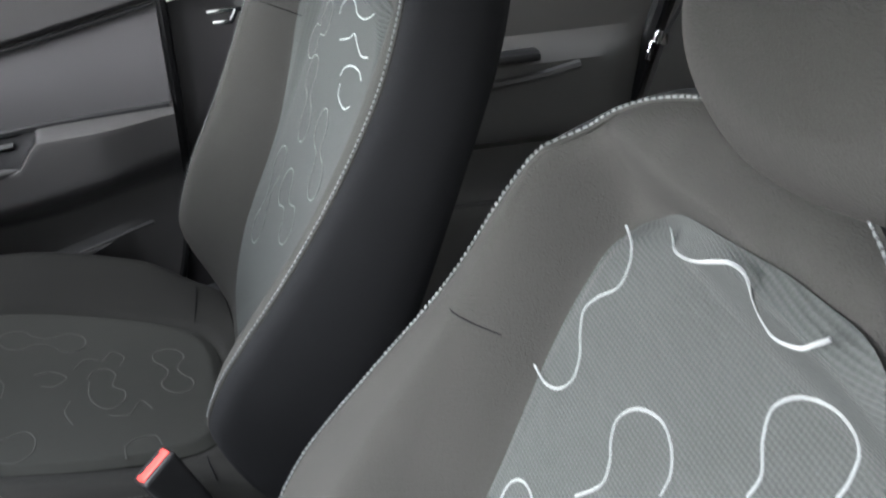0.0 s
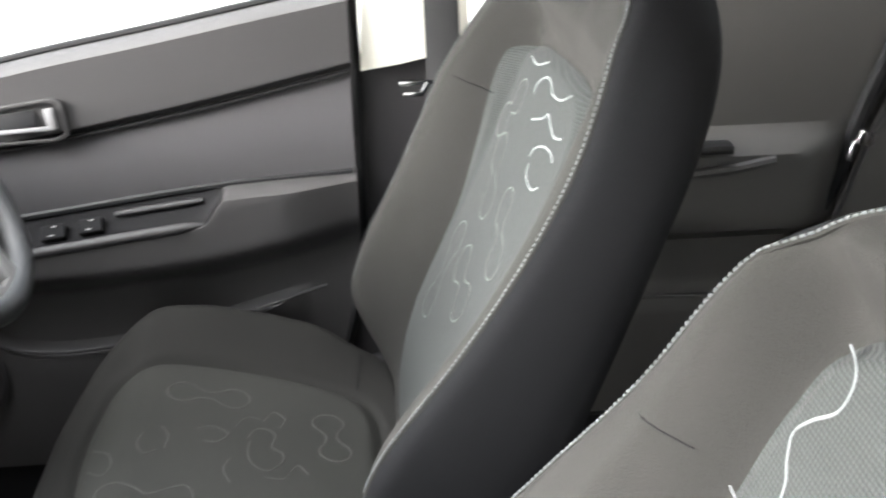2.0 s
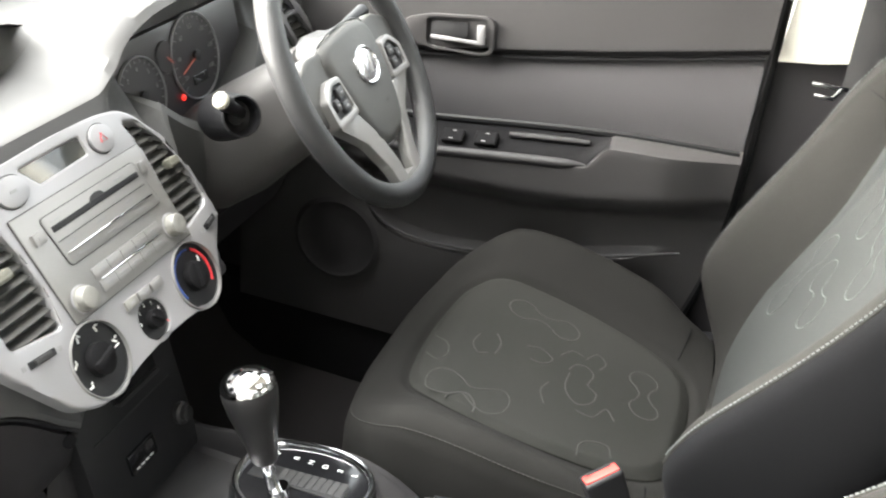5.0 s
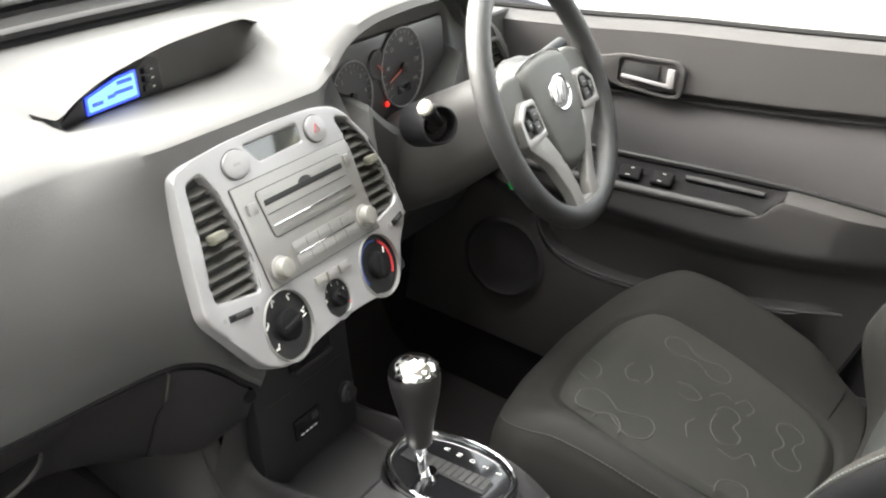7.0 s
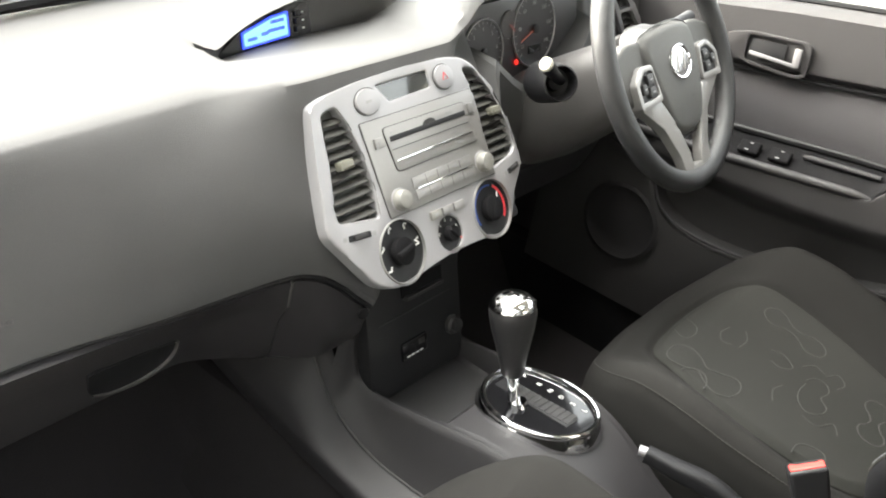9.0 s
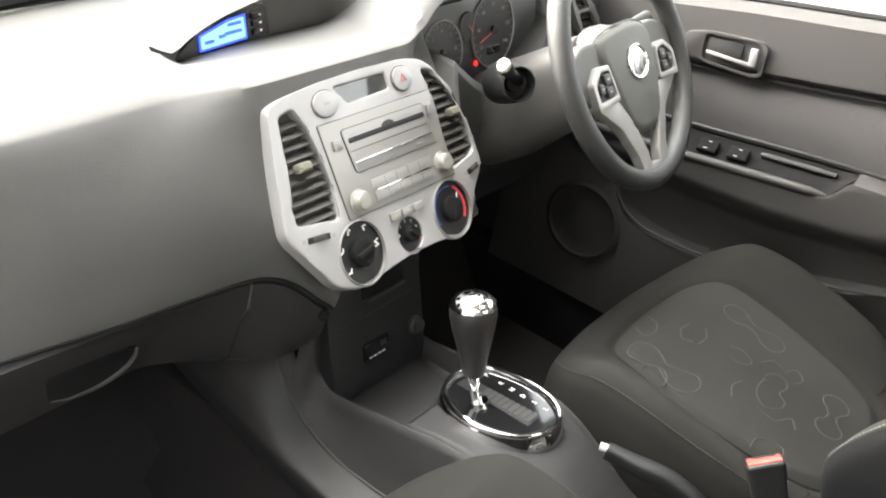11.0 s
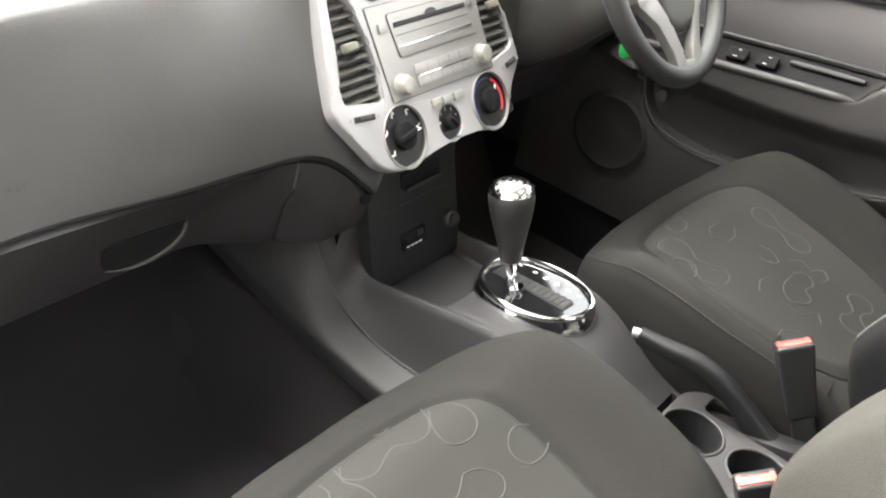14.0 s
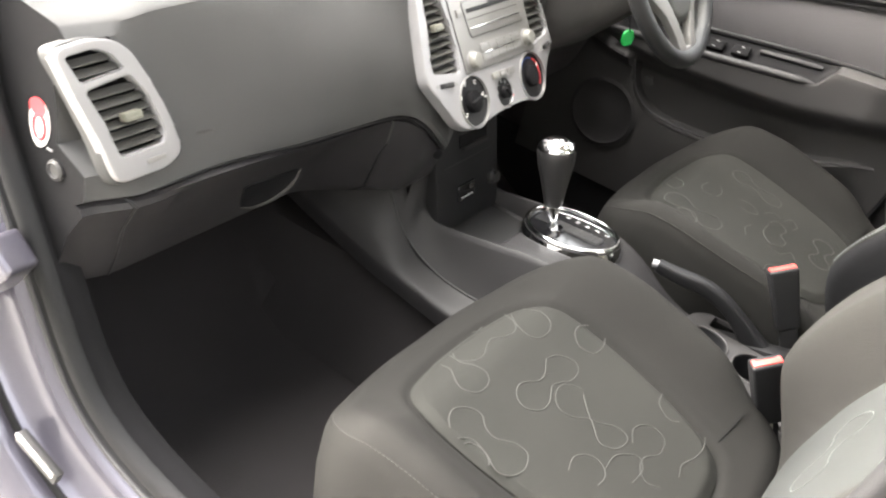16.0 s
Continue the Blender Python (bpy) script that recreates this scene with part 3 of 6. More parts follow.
PF = MF @ Matrix.Translation((0, 0, 0.002))
duct_l = inset(PF, VL, 0.035, MATT, "vent_duct", dash, "dark vent opening with grey slats")
duct_r = inset(PF, VR, 0.035, MATT, "vent_duct", dash, "dark vent opening with grey slats")
slats(PF, VL, 0.0125, duct_l, -46, (-0.146, 0.128))
slats(PF, VR, 0.0125, duct_r, -46, (0.146, 0.128), tabw=0.019)
# clock display and the two buttons beside it
part("display", plate(PF @ Matrix.Translation((0, 0, -0.002)), DISP, depth=0.004), SMOKE, dash, "smoked narrow display")
for u, v, w in ((-0.083, 0.189, 0.021), (0.0615, 0.1905, 0.0185)):
    part("panel_button", plate(PF @ Matrix.Translation((0, 0, 0.0035)), oval(u, v, w, 0.0155, 32), depth=0.005, bevel=0.0018), SILVER, dash, "oval silver button")
    part("button_gap", tube([PF @ Vector((x, y, 0.0003)) for x, y in oval(u, v, w + 0.0008, 0.0163, 32)], 0.0006, 5, True), DARK, dash)
tri = [PF @ Vector((0.0615 + 0.006 * math.sin(a), 0.190 + 0.006 * math.cos(a), 0.0040)) for a in (0, 2.094, 4.189)]
part("hazard_mark", tube(tri, 0.0006, 5, True), REDM, dash)
part("button_mark", box(PF @ pose(-0.083, 0.189, 0.0037), 0.009, 0.003, 0.0006), GREY, dash)

# radio
RP = rounded([(-0.107, 0.1665), (0.107, 0.1655), (0.1165, 0.0485), (-0.096, 0.0485)], 0.002)
radio = part("radio_plate", plate(PF @ Matrix.Translation((0, 0, 0.0022)), RP, depth=0.003, bevel=0.0008), SILVER2, dash, "brushed silver radio front")
part("radio_gap", tube([PF @ Vector((x, y, 0.0006)) for x, y in RP], 0.0009, 5, True), DARK, radio)
FL = rounded([(-0.074, 0.1535), (0.085, 0.1525), (0.095, 0.0985), (-0.0655, 0.0985)], 0.006)
part("radio_flap", plate(PF @ Matrix.Translation((0, 0, 0.0040)), FL, depth=0.003, bevel=0.0010), SILVER2, radio)
part("radio_gap", tube([PF @ Vector((x, y, 0.0028)) for x, y in FL], 0.0008, 5, True), DARK, radio)
part("disc_slot", box(PF @ pose(0.008, 0.1385, 0.0040), 0.147, 0.0065, 0.002, 0.0008), BLACK, radio, "black disc slot")
part("disc_notch", plate(PF @ Matrix.Translation((0, 0, 0.0046)), [(0.010 + 0.012 * math.cos(a), 0.1415 + 0.006 * math.sin(a)) for a in [math.pi * k / 12 for k in range(13)]], depth=0.001), DARK, radio)
part("bright_strip", box(PF @ pose(0.011, 0.1118, 0.0044), 0.150, 0.0016, 0.0016, 0.0004), CHROME, radio, "bright trim line")
part("bright_strip", box(PF @ pose(0.016, 0.0705, 0.0036), 0.112, 0.0016, 0.0016, 0.0004), CHROME, radio, "bright trim line")
part("radio_gap", box(PF @ pose(0.009, 0.1255, 0.0041), 0.150, 0.0009, 0.0008), DARK, radio)
for v, us in ((0.1195, (-0.05, 0.0, 0.05)), (0.105, (-0.045, 0.005, 0.06)), (0.146, (-0.055, 0.05))):
    for u in us:
        part("print_or_glint_bar", box(PF @ pose(u, v, 0.0042), 0.014, 0.0022, 0.0004), GREY, radio)
for v, u0, u1 in ((0.0785, -0.046, 0.073), (0.0630, -0.044, 0.075)):
    keys = part("key_bar", box(PF @ pose((u0 + u1) / 2, v, 0.0026), u1 - u0, 0.0125, 0.0016, 0.0006), SILVER2, radio, "long silver key bar")
    for k in range(5):
        part("print_or_glint_bar", box(PF @ pose(u0 + 0.014 + 0.0228 * k, v, 0.0036), 0.009, 0.0020, 0.0004), GREY, keys)
        if k:
            part("key_joint", box(PF @ pose(u0 + 0.0026 + 0.0228 * k, v, 0.0034), 0.0006, 0.0105, 0.0004), SHROUD, keys)
part("radio_key", box(PF @ pose(-0.0855, 0.1385, 0.0035), 0.015, 0.0125, 0.004, 0.001), SILVER2, radio, "small silver eject key")
part("print_or_glint_bar", box(PF @ pose(-0.0855, 0.1385, 0.0057), 0.003, 0.004, 0.0004), GREY, radio)
part("radio_key", box(PF @ pose(0.0955, 0.142, 0.0035), 0.010, 0.0125, 0.004, 0.001), SILVER2, radio)
for u, v in ((-0.0745, 0.0655), (0.0935, 0.0695)):
    m = PF @ pose(u, v, 0.002)
    knob = part("radio_knob", lathe(m, [(0.0135, 0), (0.0135, 0.002), (0.0120, 0.003), (0.0120, 0.010), (0.0110, 0.0122), (0.0085, 0.0130), (0.003, 0.0126)], 32), KNOBM, radio, "round cream-silver knob")
    part("knob_ring", lathe(m, [(0.0145, -0.001), (0.0152, 0.0012), (0.0138, 0.002)], 32, cap=False), SILVER, knob)

# heater controls
for (u, v, r), kind in zip(DIALS, ("air", "fan", "heat")):
    m = PF @ pose(u, v, 0)
    well = part("dial_well", lathe(m, [(r + 0.0008, -0.001), (r - 0.001, -0.004), (r * 0.5, -0.005), (0.001, -0.005)], 36), BLACK, dash, "round black heater dial")
    if kind != "fan":
        part("dial_rim", lathe(m, [(r + 0.0022, -0.001), (r + 0.0016, 0.0020), (r + 0.0004, 0.0022), (r - 0.0004, -0.002)], 36, cap=False), SILVER2, well)
    k = r / 0.0385
    turn = {"air": 10, "fan": -50, "heat": 75}[kind]
    part("dial_knob", join(lathe(m, [(0.46 * r, -0.004), (0.44 * r, 0.004), (0.38 * r, 0.005), (0.01, 0.0055)], 28), box(m @ pose(0, 0, 0.005, 0, 0, turn), 0.90 * r, 0.22 * r, 0.008, 0.002, 2, 0.8)), MATT, well, "black finger grip")
    part("pointer", box(m @ pose(0.47 * r * math.cos(radians(turn)), 0.47 * r * math.sin(radians(turn)), 0.0093, 0, 0, turn), 0.18 * r, 0.035 * r, 0.0008), WHITE if kind != "fan" else REDM, well)
    if kind == "fan":
        for j, ch in enumerate("01234"):
            a = radians(170 - 38 * j)
            lettering("dial_number", ch, m @ pose(0.80 * r * math.cos(a), 0.80 * r * math.sin(a), -0.0038), 0.0058, WHITE, well)
    elif kind == "air":
        for j in range(5):
            a = radians(215 - 52 * j)
            part("dial_mark", box(m @ pose(0.80 * r * math.cos(a), 0.80 * r * math.sin(a), -0.0038, 0, 0, 35 * j), 0.0062, 0.0022, 0.0006), WHITE, well)
            part("dial_mark", box(m @ pose(0.80 * r * math.cos(a) + 0.003, 0.80 * r * math.sin(a) + 0.003, -0.0038, 0, 0, 60 + 35 * j), 0.0045, 0.0016, 0.0006), WHITE, well)
    else:
        for a0, a1, mat in ((-35, 62, REDM), (72, 215, BLUEM)):
            part("heat_band", tube([m @ Vector((0.80 * r * math.cos(radians(a)), 0.80 * r * math.sin(radians(a)), -0.0036)) for a in range(a0, a1, 6)], 0.001, 6, flat=(0.0022 if mat is REDM else 0.0013, 0.0006), up=MF.col[2].to_3d()), mat, well, "curved red and blue temperature band")
for k, (u, w) in enumerate(((-0.018, 0.020), (0.005, 0.020), (0.028, 0.020))):
    part("switch", box(PF @ pose(u, 0.0305 - 0.0006 * k, 0.0015), w, 0.0105, 0.004, 0.001), SILVER2 if k else KNOBM, dash)
    part("print_or_glint_bar", box(PF @ pose(u, 0.0305, 0.0037), 0.008, 0.0035, 0.0003), GREY, dash)
for u, v, s in ((-0.152, 0.044, -6), (0.158, 0.045, 12)):
    slot = part("wheel_slot", box(PF @ pose(u, v, 0.0002, 0, 0, s), 0.036 if u < 0 else 0.026, 0.0075, 0.002, 0.001), BLACK, dash, "small black vent thumbwheel")
    part("thumb_wheel", box(PF @ pose(u, v, 0.0022, 0, 0, s), 0.022 if u < 0 else 0.016, 0.0055, 0.004, 0.0015), DARK, slot)
    for e in (-1, 1):
        part("print_or_glint_bar", box(PF @ pose(u + e * (0.024 if u < 0 else 0.018), v + e * 0.003 * (1 if u > 0 else -1), 0.0002, 0, 0, s), 0.005, 0.005, 0.0005), GREY, dash)

# recess under the panel
MS = axes((0, 0.632, 0.37), (1, 0, 0), (0, 0.30, 1))
stack = part("stack_recess", box(MS @ pose(0.010, 0.012, -0.02), 0.196, 0.22, 0.04, 0.006), BLACK, dash, "black lower centre panel")
part("stack_pocket", box(MS @ pose(0.024, 0.046, 0.0005), 0.085, 0.022, 0.004, 0.0015), MATT, stack, "dark slot under the heater panel")
part("tray_lip", box(MS @ pose(0.024, 0.034, 0.004), 0.078, 0.006, 0.010, 0.002), DARK, stack)
part("stack_joint", box(MS @ pose(0.010, 0.012, 0.0002), 0.150, 0.0016, 0.0012), DARK, stack)
part("socket_plate", box(MS @ pose(-0.001, -0.042, 0.001), 0.052, 0.027, 0.006, 0.003), GLOSS, stack, "small black socket plate")
for k in range(4):
    part("print_or_glint_bar", box(MS @ pose(-0.016 + 0.009 * k, -0.050, 0.0043), 0.006, 0.0018, 0.0006), WHITE, stack)
part("socket", box(MS @ pose(0.012, -0.037, 0.0038), 0.012, 0.008, 0.003, 0.001), DARK, stack)
part("power_socket", lathe(MS @ pose(0.083, -0.041, 0.0), [(0.014, 0), (0.014, 0.006), (0.011, 0.009), (0.010, 0.008), (0.0095, 0.014), (0.002, 0.015)], 24), DARK, stack, "round black power socket cap")
part("screw_cap", lathe(axes((-0.112, 0.630, 0.428), (0.9, -0.42, 0), (0, 0.2, 1)), [(0.008, -0.006), (0.008, 0.001), (0.006, 0.002), (0.001, 0.0005)], 20), MATT, dash)

# clock in its hollow
MC = axes((-0.082, 0.868, 0.7105), (1, 0.05, 0), (0, 0.25, 1))
clock = part("clock_backing", plate(MC @ Matrix.Translation((0, 0, -0.001)), rounded([(-0.095, -0.021), (0.080, -0.017), (0.076, 0.024), (0.04, 0.0265), (-0.03, 0.015)], 0.008), depth=0.006), GLOSS, dash, "black clock surround")
part("clock_display", plate(MC @ Matrix.Translation((0, 0, 0.0008)), rounded([(-0.046, -0.016), (0.037, -0.014), (0.036, 0.0175), (0.005, 0.0155), (-0.046, 0.004)], 0.002), depth=0.001), LCD, clock, "glowing blue clock display")
part("clock_screen", plate(MC @ Matrix.Translation((0, 0, 0.0018)), rounded([(-0.043, -0.013), (0.033, -0.011), (0.032, 0.0145), (0.005, 0.0125), (-0.043, 0.002)], 0.002), depth=0.001), LCDT, clock, "pale blue lit field")
for u, v, w in ((-0.030, -0.006, 0.016), (-0.008, -0.003, 0.012), (0.015, 0.009, 0.024), (0.012, -0.001, 0.030)):
    part("display_bar", box(MC @ pose(u, v, 0.0022), w, 0.0042, 0.0006), LCD, clock)
for k in range(3):
    part("clock_button", box(MC @ pose(0.054, 0.012 - 0.010 * k, 0.001), 0.010, 0.0075, 0.003, 0.001), BLACK, clock)
    part("print_or_glint_bar", box(MC @ pose(0.063, 0.012 - 0.010 * k, 0.0008), 0.0035, 0.002, 0.0006), WHITE, clock)

# round-cornered side vents at both ends of the dashboard
def side_vent(m, out, low, high, collar, tab, slot):
    pm = m @ Matrix.Translation((0, 0, 0.009))
    part("vent_collar", plate(m @ Matrix.Translation((0, 0, 0.001)), rounded(collar, 0.016), (low, high), 0.020, 0.006, 3), DASH, dash, "moulded grey collar round the side vent")
    part("vent_frame", plate(pm, rounded(out, 0.014), (low, high), 0.016, 0.003, 3), SILVER, dash, "silver surround of the side vent")
    for h, f in ((low, 0.010), (high, 0.008)):
        duct = inset(pm, h, 0.03, MATT, "vent_duct", dash, "dark vent opening with grey slats")
        slats(pm, h, 0.0125, duct, -46, tab if h is low else None, f, 0.026)
    part("wheel_slot", box(pm @ pose(slot[0], slot[1], 0.0003), 0.028, 0.006, 0.002, 0.001), SILVER2, dash)


side_vent(axes((-0.662, 0.714, 0.534), (1, 0, 0), (0, 0.36, 1)) @ Matrix(((1, -0.11, 0, 0), (0, 1, 0, 0), (0, 0, 1, 0), (0, 0, 0, 1))),
          [(0.040, -0.006), (0.067, 0.006), (0.066, 0.030), (0.052, 0.085), (0.030, 0.136), (0.010, 0.152), (-0.020, 0.158), (-0.070, 0.154), (-0.058, 0.100), (-0.044, 0.050), (-0.034, -0.006)],
          rounded([(0.043, 0.024), (0.049, 0.040), (0.036, 0.085), (0.019, 0.110), (-0.043, 0.104), (-0.030, 0.065), (-0.020, 0.024)], 0.006),
          rounded([(0.014, 0.119), (0.000, 0.138), (-0.018, 0.146), (-0.057, 0.144), (-0.045, 0.114)], 0.005),
          [(0.004 + (u - 0.004) * 1.17, 0.074 + (v - 0.074) * 1.06) for u, v in ((0.042, -0.006), (0.067, 0.006), (0.066, 0.030), (0.052, 0.085), (0.030, 0.138), (0.008, 0.151), (-0.020, 0.155), (-0.060, 0.152), (-0.046, 0.100), (-0.036, 0.050), (-0.030, -0.006))],
          (0.006, 0.066), (0.026, 0.009))
VF = [[(x - 0.65, (z - 0.56) * 1.028) for x, z in loop] for loop in (
    [(0.612, 0.702), (0.592, 0.701), (0.579, 0.690), (0.600, 0.655), (0.625, 0.620), (0.640, 0.585), (0.652, 0.550), (0.672, 0.540), (0.710, 0.543), (0.714, 0.560), (0.700, 0.612), (0.668, 0.662), (0.640, 0.688)],
    [(0.645, 0.663), (0.608, 0.665), (0.632, 0.622), (0.650, 0.582), (0.658, 0.562), (0.702, 0.562), (0.703, 0.578), (0.687, 0.617)],
    [(0.606, 0.696), (0.589, 0.692), (0.605, 0.671), (0.638, 0.671), (0.624, 0.688)],
    [(0.570, 0.706), (0.590, 0.655), (0.616, 0.618), (0.630, 0.585), (0.642, 0.534), (0.715, 0.534), (0.715, 0.706)])]
side_vent(axes((0.65, 0.727, 0.56), (1, 0, 0), (0, 0.24, 1)), VF[0], rounded(VF[1], 0.006), rounded(VF[2], 0.004), VF[3], (0.006, 0.060), (0.036, -0.008))
# sticker and switch on the open end
part("airbag_sticker", plate(axes((-0.7165, 0.812, 0.567), (0, -0.97, 0.05), (0.02, 0.1, 1)), oval(0, 0, 0.0165, 0.030, 28), depth=0.001), WHITE, dash, "white and red round warning sticker")
part("sticker_band", plate(axes((-0.7172, 0.815, 0.585), (0, -0.97, 0.05), (0.02, 0.1, 1)), oval(0, 0, 0.0135, 0.011, 24), depth=0.0006), REDM, dash, "red band of the sticker")
part("sticker_ring", tube([axes((-0.7175, 0.811, 0.562), (0, -0.97, 0.05), (0.02, 0.1, 1)) @ Vector((0.0095 * math.cos(a), 0.015 * math.sin(a), 0)) for a in [math.tau * k / 24 for k in range(24)]], 0.0022, 6, True), REDM, dash, "red ring printed on the sticker")
part("key_switch", lathe(axes((-0.716, 0.782, 0.520), (0, -1, 0), (0, 0, 1)), [(0.013, -0.004), (0.013, 0.003), (0.009, 0.005), (0.008, 0.003), (0.001, 0.003)], 24), DARK, dash, "round key switch")
part("print_or_glint_bar", box(axes((-0.718, 0.792, 0.542), (0, -1, 0), (0, 0, 1)), 0.009, 0.0022, 0.001), GREY, dash)

# gauges
gauge = thing("instrument_cluster", (0.33, 0.77, 0.64), "dark instrument cluster with chrome-ringed gauges and red needles", "gauges")
MI = axes((0.345, 0.748, 0.672), (1, 0, 0), (0, 0.25, 1))
part("gauge_panel", box(MI @ pose(-0.01, 0, -0.012), 0.30, 0.125, 0.012, 0.008), FACE, gauge)
for u, v, r, needle, num in ((0.012, 0.008, 0.055, 200, ("20", "40", "60", "80", "100", "120", "140")), (-0.118, -0.006, 0.047, 208, ("1", "2", "3", "4", "5", "6", "7"))):
    m = MI @ pose(u, v, -0.005)
    part("gauge_ring", lathe(m, [(r + 0.0022, 0), (r + 0.0016, 0.003), (r + 0.0004, 0.003), (r - 0.0004, 0.001)], 40, cap=False), SILVER, gauge, "thin chrome ring")
    dial = part("gauge_face", lathe(m, [(r, 0.0006), (r * 0.5, 0.0010), (0.001, 0.0010)], 40), FACE, gauge)
    for k in range(21):
        a = radians(225 - 13.5 * k)
        part("tick", box(m @ pose(0.90 * r * math.cos(a), 0.90 * r * math.sin(a), 0.0016, 0, 0, math.degrees(a)), 0.006 if k % 3 == 0 else 0.0035, 0.0011, 0.0005), GREY, dial)
    for k, s in enumerate(num):
        a = radians(215 - 250 * k / 6)
        lettering("gauge_number", s, m @ pose(0.70 * r * math.cos(a), 0.70 * r * math.sin(a), 0.0018), 0.0085, GREY, dial)
    part("needle", box(m @ pose(0.40 * r * math.cos(radians(needle)), 0.40 * r * math.sin(radians(needle)), 0.004, 0, 0, needle), 0.70 * r, 0.0013, 0.0012), NEEDLE, dial, "red needle")
    part("needle_hub", lathe(m @ pose(0, 0, 0.002), [(0.007, 0), (0.007, 0.004), (0.001, 0.005)], 20), BLACK, dial)
part("small_gauge", lathe(MI @ pose(-0.053, 0.024, -0.005), [(0.021, 0), (0.020, 0.002), (0.001, 0.002)], 28), FACE, gauge)
part("needle", box(MI @ pose(-0.048, 0.019, -0.001, 0, 0, -40), 0.016, 0.0016, 0.001), NEEDLE, gauge)
part("trip_display", box(MI @ pose(0.012, -0.022, -0.003), 0.034, 0.012, 0.002, 0.001), GLOSS, gauge)
part("warning_lamp", lathe(MI @ pose(-0.036, -0.034, -0.004), [(0.0040, 0), (0.0040, 0.002), (0.001, 0.003)], 14), LAMP, gauge, "lit red warning lamp")

# ---- seats ----
def pad(m, outline, height, thick, rim, n=180, rings=56, groove=None, lower=((1.006, 0.35), (1.0, 0.7), (0.985, 0.92), (0.92, 1.0))):
    """A stuffed pad: outline in the plane of m, front height(u, v), rounded rim, flat back."""
    loop = [(p.x, p.y) for p in spline(outline, max(2, n // len(outline)))]
    cu, cv = sum(p[0] for p in loop) / len(loop), sum(p[1] for p in loop) / len(loop)
    size = sum(math.hypot(u - cu, v - cv) for u, v in loop) / len(loop)
    r0 = 1 - rim / size
    rows = []
    for j in range(rings + 1):
        r = 0.03 + 0.97 * (j / rings) ** 0.85
        row = []
        for u, v in loop:
            p, q = cu + (u - cu) * r, cv + (v - cv) * r
            t = max(0.0, (r - r0) / (1 - r0))
            w = height(p, q) - rim * (1 - math.sqrt(max(0.0, 1 - t * t)))
            if groove:
                w -= groove(p, q)
            row.append(m @ Vector((p, q, w)))
        rows.append(row)
    for f, d in (*lower, (0.05, 1.0)):
        rows.append([m @ Vector((cu + (u - cu) * f, cv + (v - cv) * f, (height(u, v) - rim) * (1 - d) - thick * d)) for u, v in loop])
    vs, fs = sheet(rows, True)
    k = len(loop)
    fs.append(tuple(range(k)))
    return vs, fs


def inlay(m, outline, height, lift, n=180, rings=36):
    """The inner cloth of a pad, laid on its front."""
    loop = [(p.x, p.y) for p in spline(outline, max(2, n // len(outline)))]
    cu, cv = sum(p[0] for p in loop) / len(loop), sum(p[1] for p in loop) / len(loop)
    rows = []
    for j in range(rings + 1):
        r = 0.03 + 0.97 * j / rings
        e = lift - (lift + 0.0045) * smooth(0.93, 1.0, r)
        rows.append([m @ Vector((cu + (u - cu) * r, cv + (v - cv) * r, height(cu + (u - cu) * r, cv + (v - cv) * r) + e)) for u, v in loop])
    vs, fs = sheet(rows, True)
    fs.append(tuple(range(len(loop))))
    return vs, fs


def near_loop(outline, depth):
    loop = [(p.x, p.y) for p in spline(outline, 20)]

    def groove(p, q):
        d = min((p - a) ** 2 + (q - b) ** 2 for a, b in loop)
        return depth * math.exp(-d / 0.009 ** 2)
    return groove


def within(p, loop):
    """Whether a point lies inside an outline."""
    odd = False
    for (a, b), (c, d) in zip(loop, loop[1:] + loop[:1]):
        if (b > p.y) != (d > p.y) and p.x < a + (c - a) * (p.y - b) / (d - b):
            odd = not odd
    return odd


def thread(m, pts, height, lift, width, mat, parent, panel, name="embroidered_line"):
    cu, cv = sum(u for u, _ in panel) / len(panel), sum(v for _, v in panel) / len(panel)
    loop = [(cu + (p.x - cu) * 0.985, cv + (p.y - cv) * 0.985) for p in spline(panel, 6)]
    n = m.to_3x3() @ Vector((0, 0, 1))
    runs = [[]]
    for p in pts:
        if within(p, loop):
            runs[-1].append(m @ Vector((p.x, p.y, height(p.x, p.y) + lift)))
        else:
            runs.append([])
    for path in runs:
        if len(path) > 3:
            part(name, tube(path, width, 6, flat=(width, 0.0006), up=n), mat, parent)


def stitches(path, n, gap, parent, mat=None, r=0.0011):
    """A row of single stitches along a path."""
    P = [Vector(p) for p in path]
    run = [0.0]
    for a, b in zip(P, P[1:]):
        run.append(run[-1] + (b - a).length)

    def at(d):
        k = max(i for i in range(len(run) - 1) if run[i] <= d)
        return P[k].lerp(P[k + 1], (d - run[k]) / max(1e-9, run[k + 1] - run[k]))
    shapes = [tube([at(k * gap), at((k + 0.62) * gap)], r, 5) for k in range(int(run[-1] / gap) - 1)]
    ob = part("stitching", join(*shapes), mat or STITCH, parent, "pale stitching along the seam")
    ob["kind"] = "stuff"


def mirrored(half, top, foot):
    """A closed outline from its right half, the middle of its top and of its foot."""
    return [(-u, v) for u, v in half] + [(0.0, top)] + half[::-1] + [(0.0, foot)]


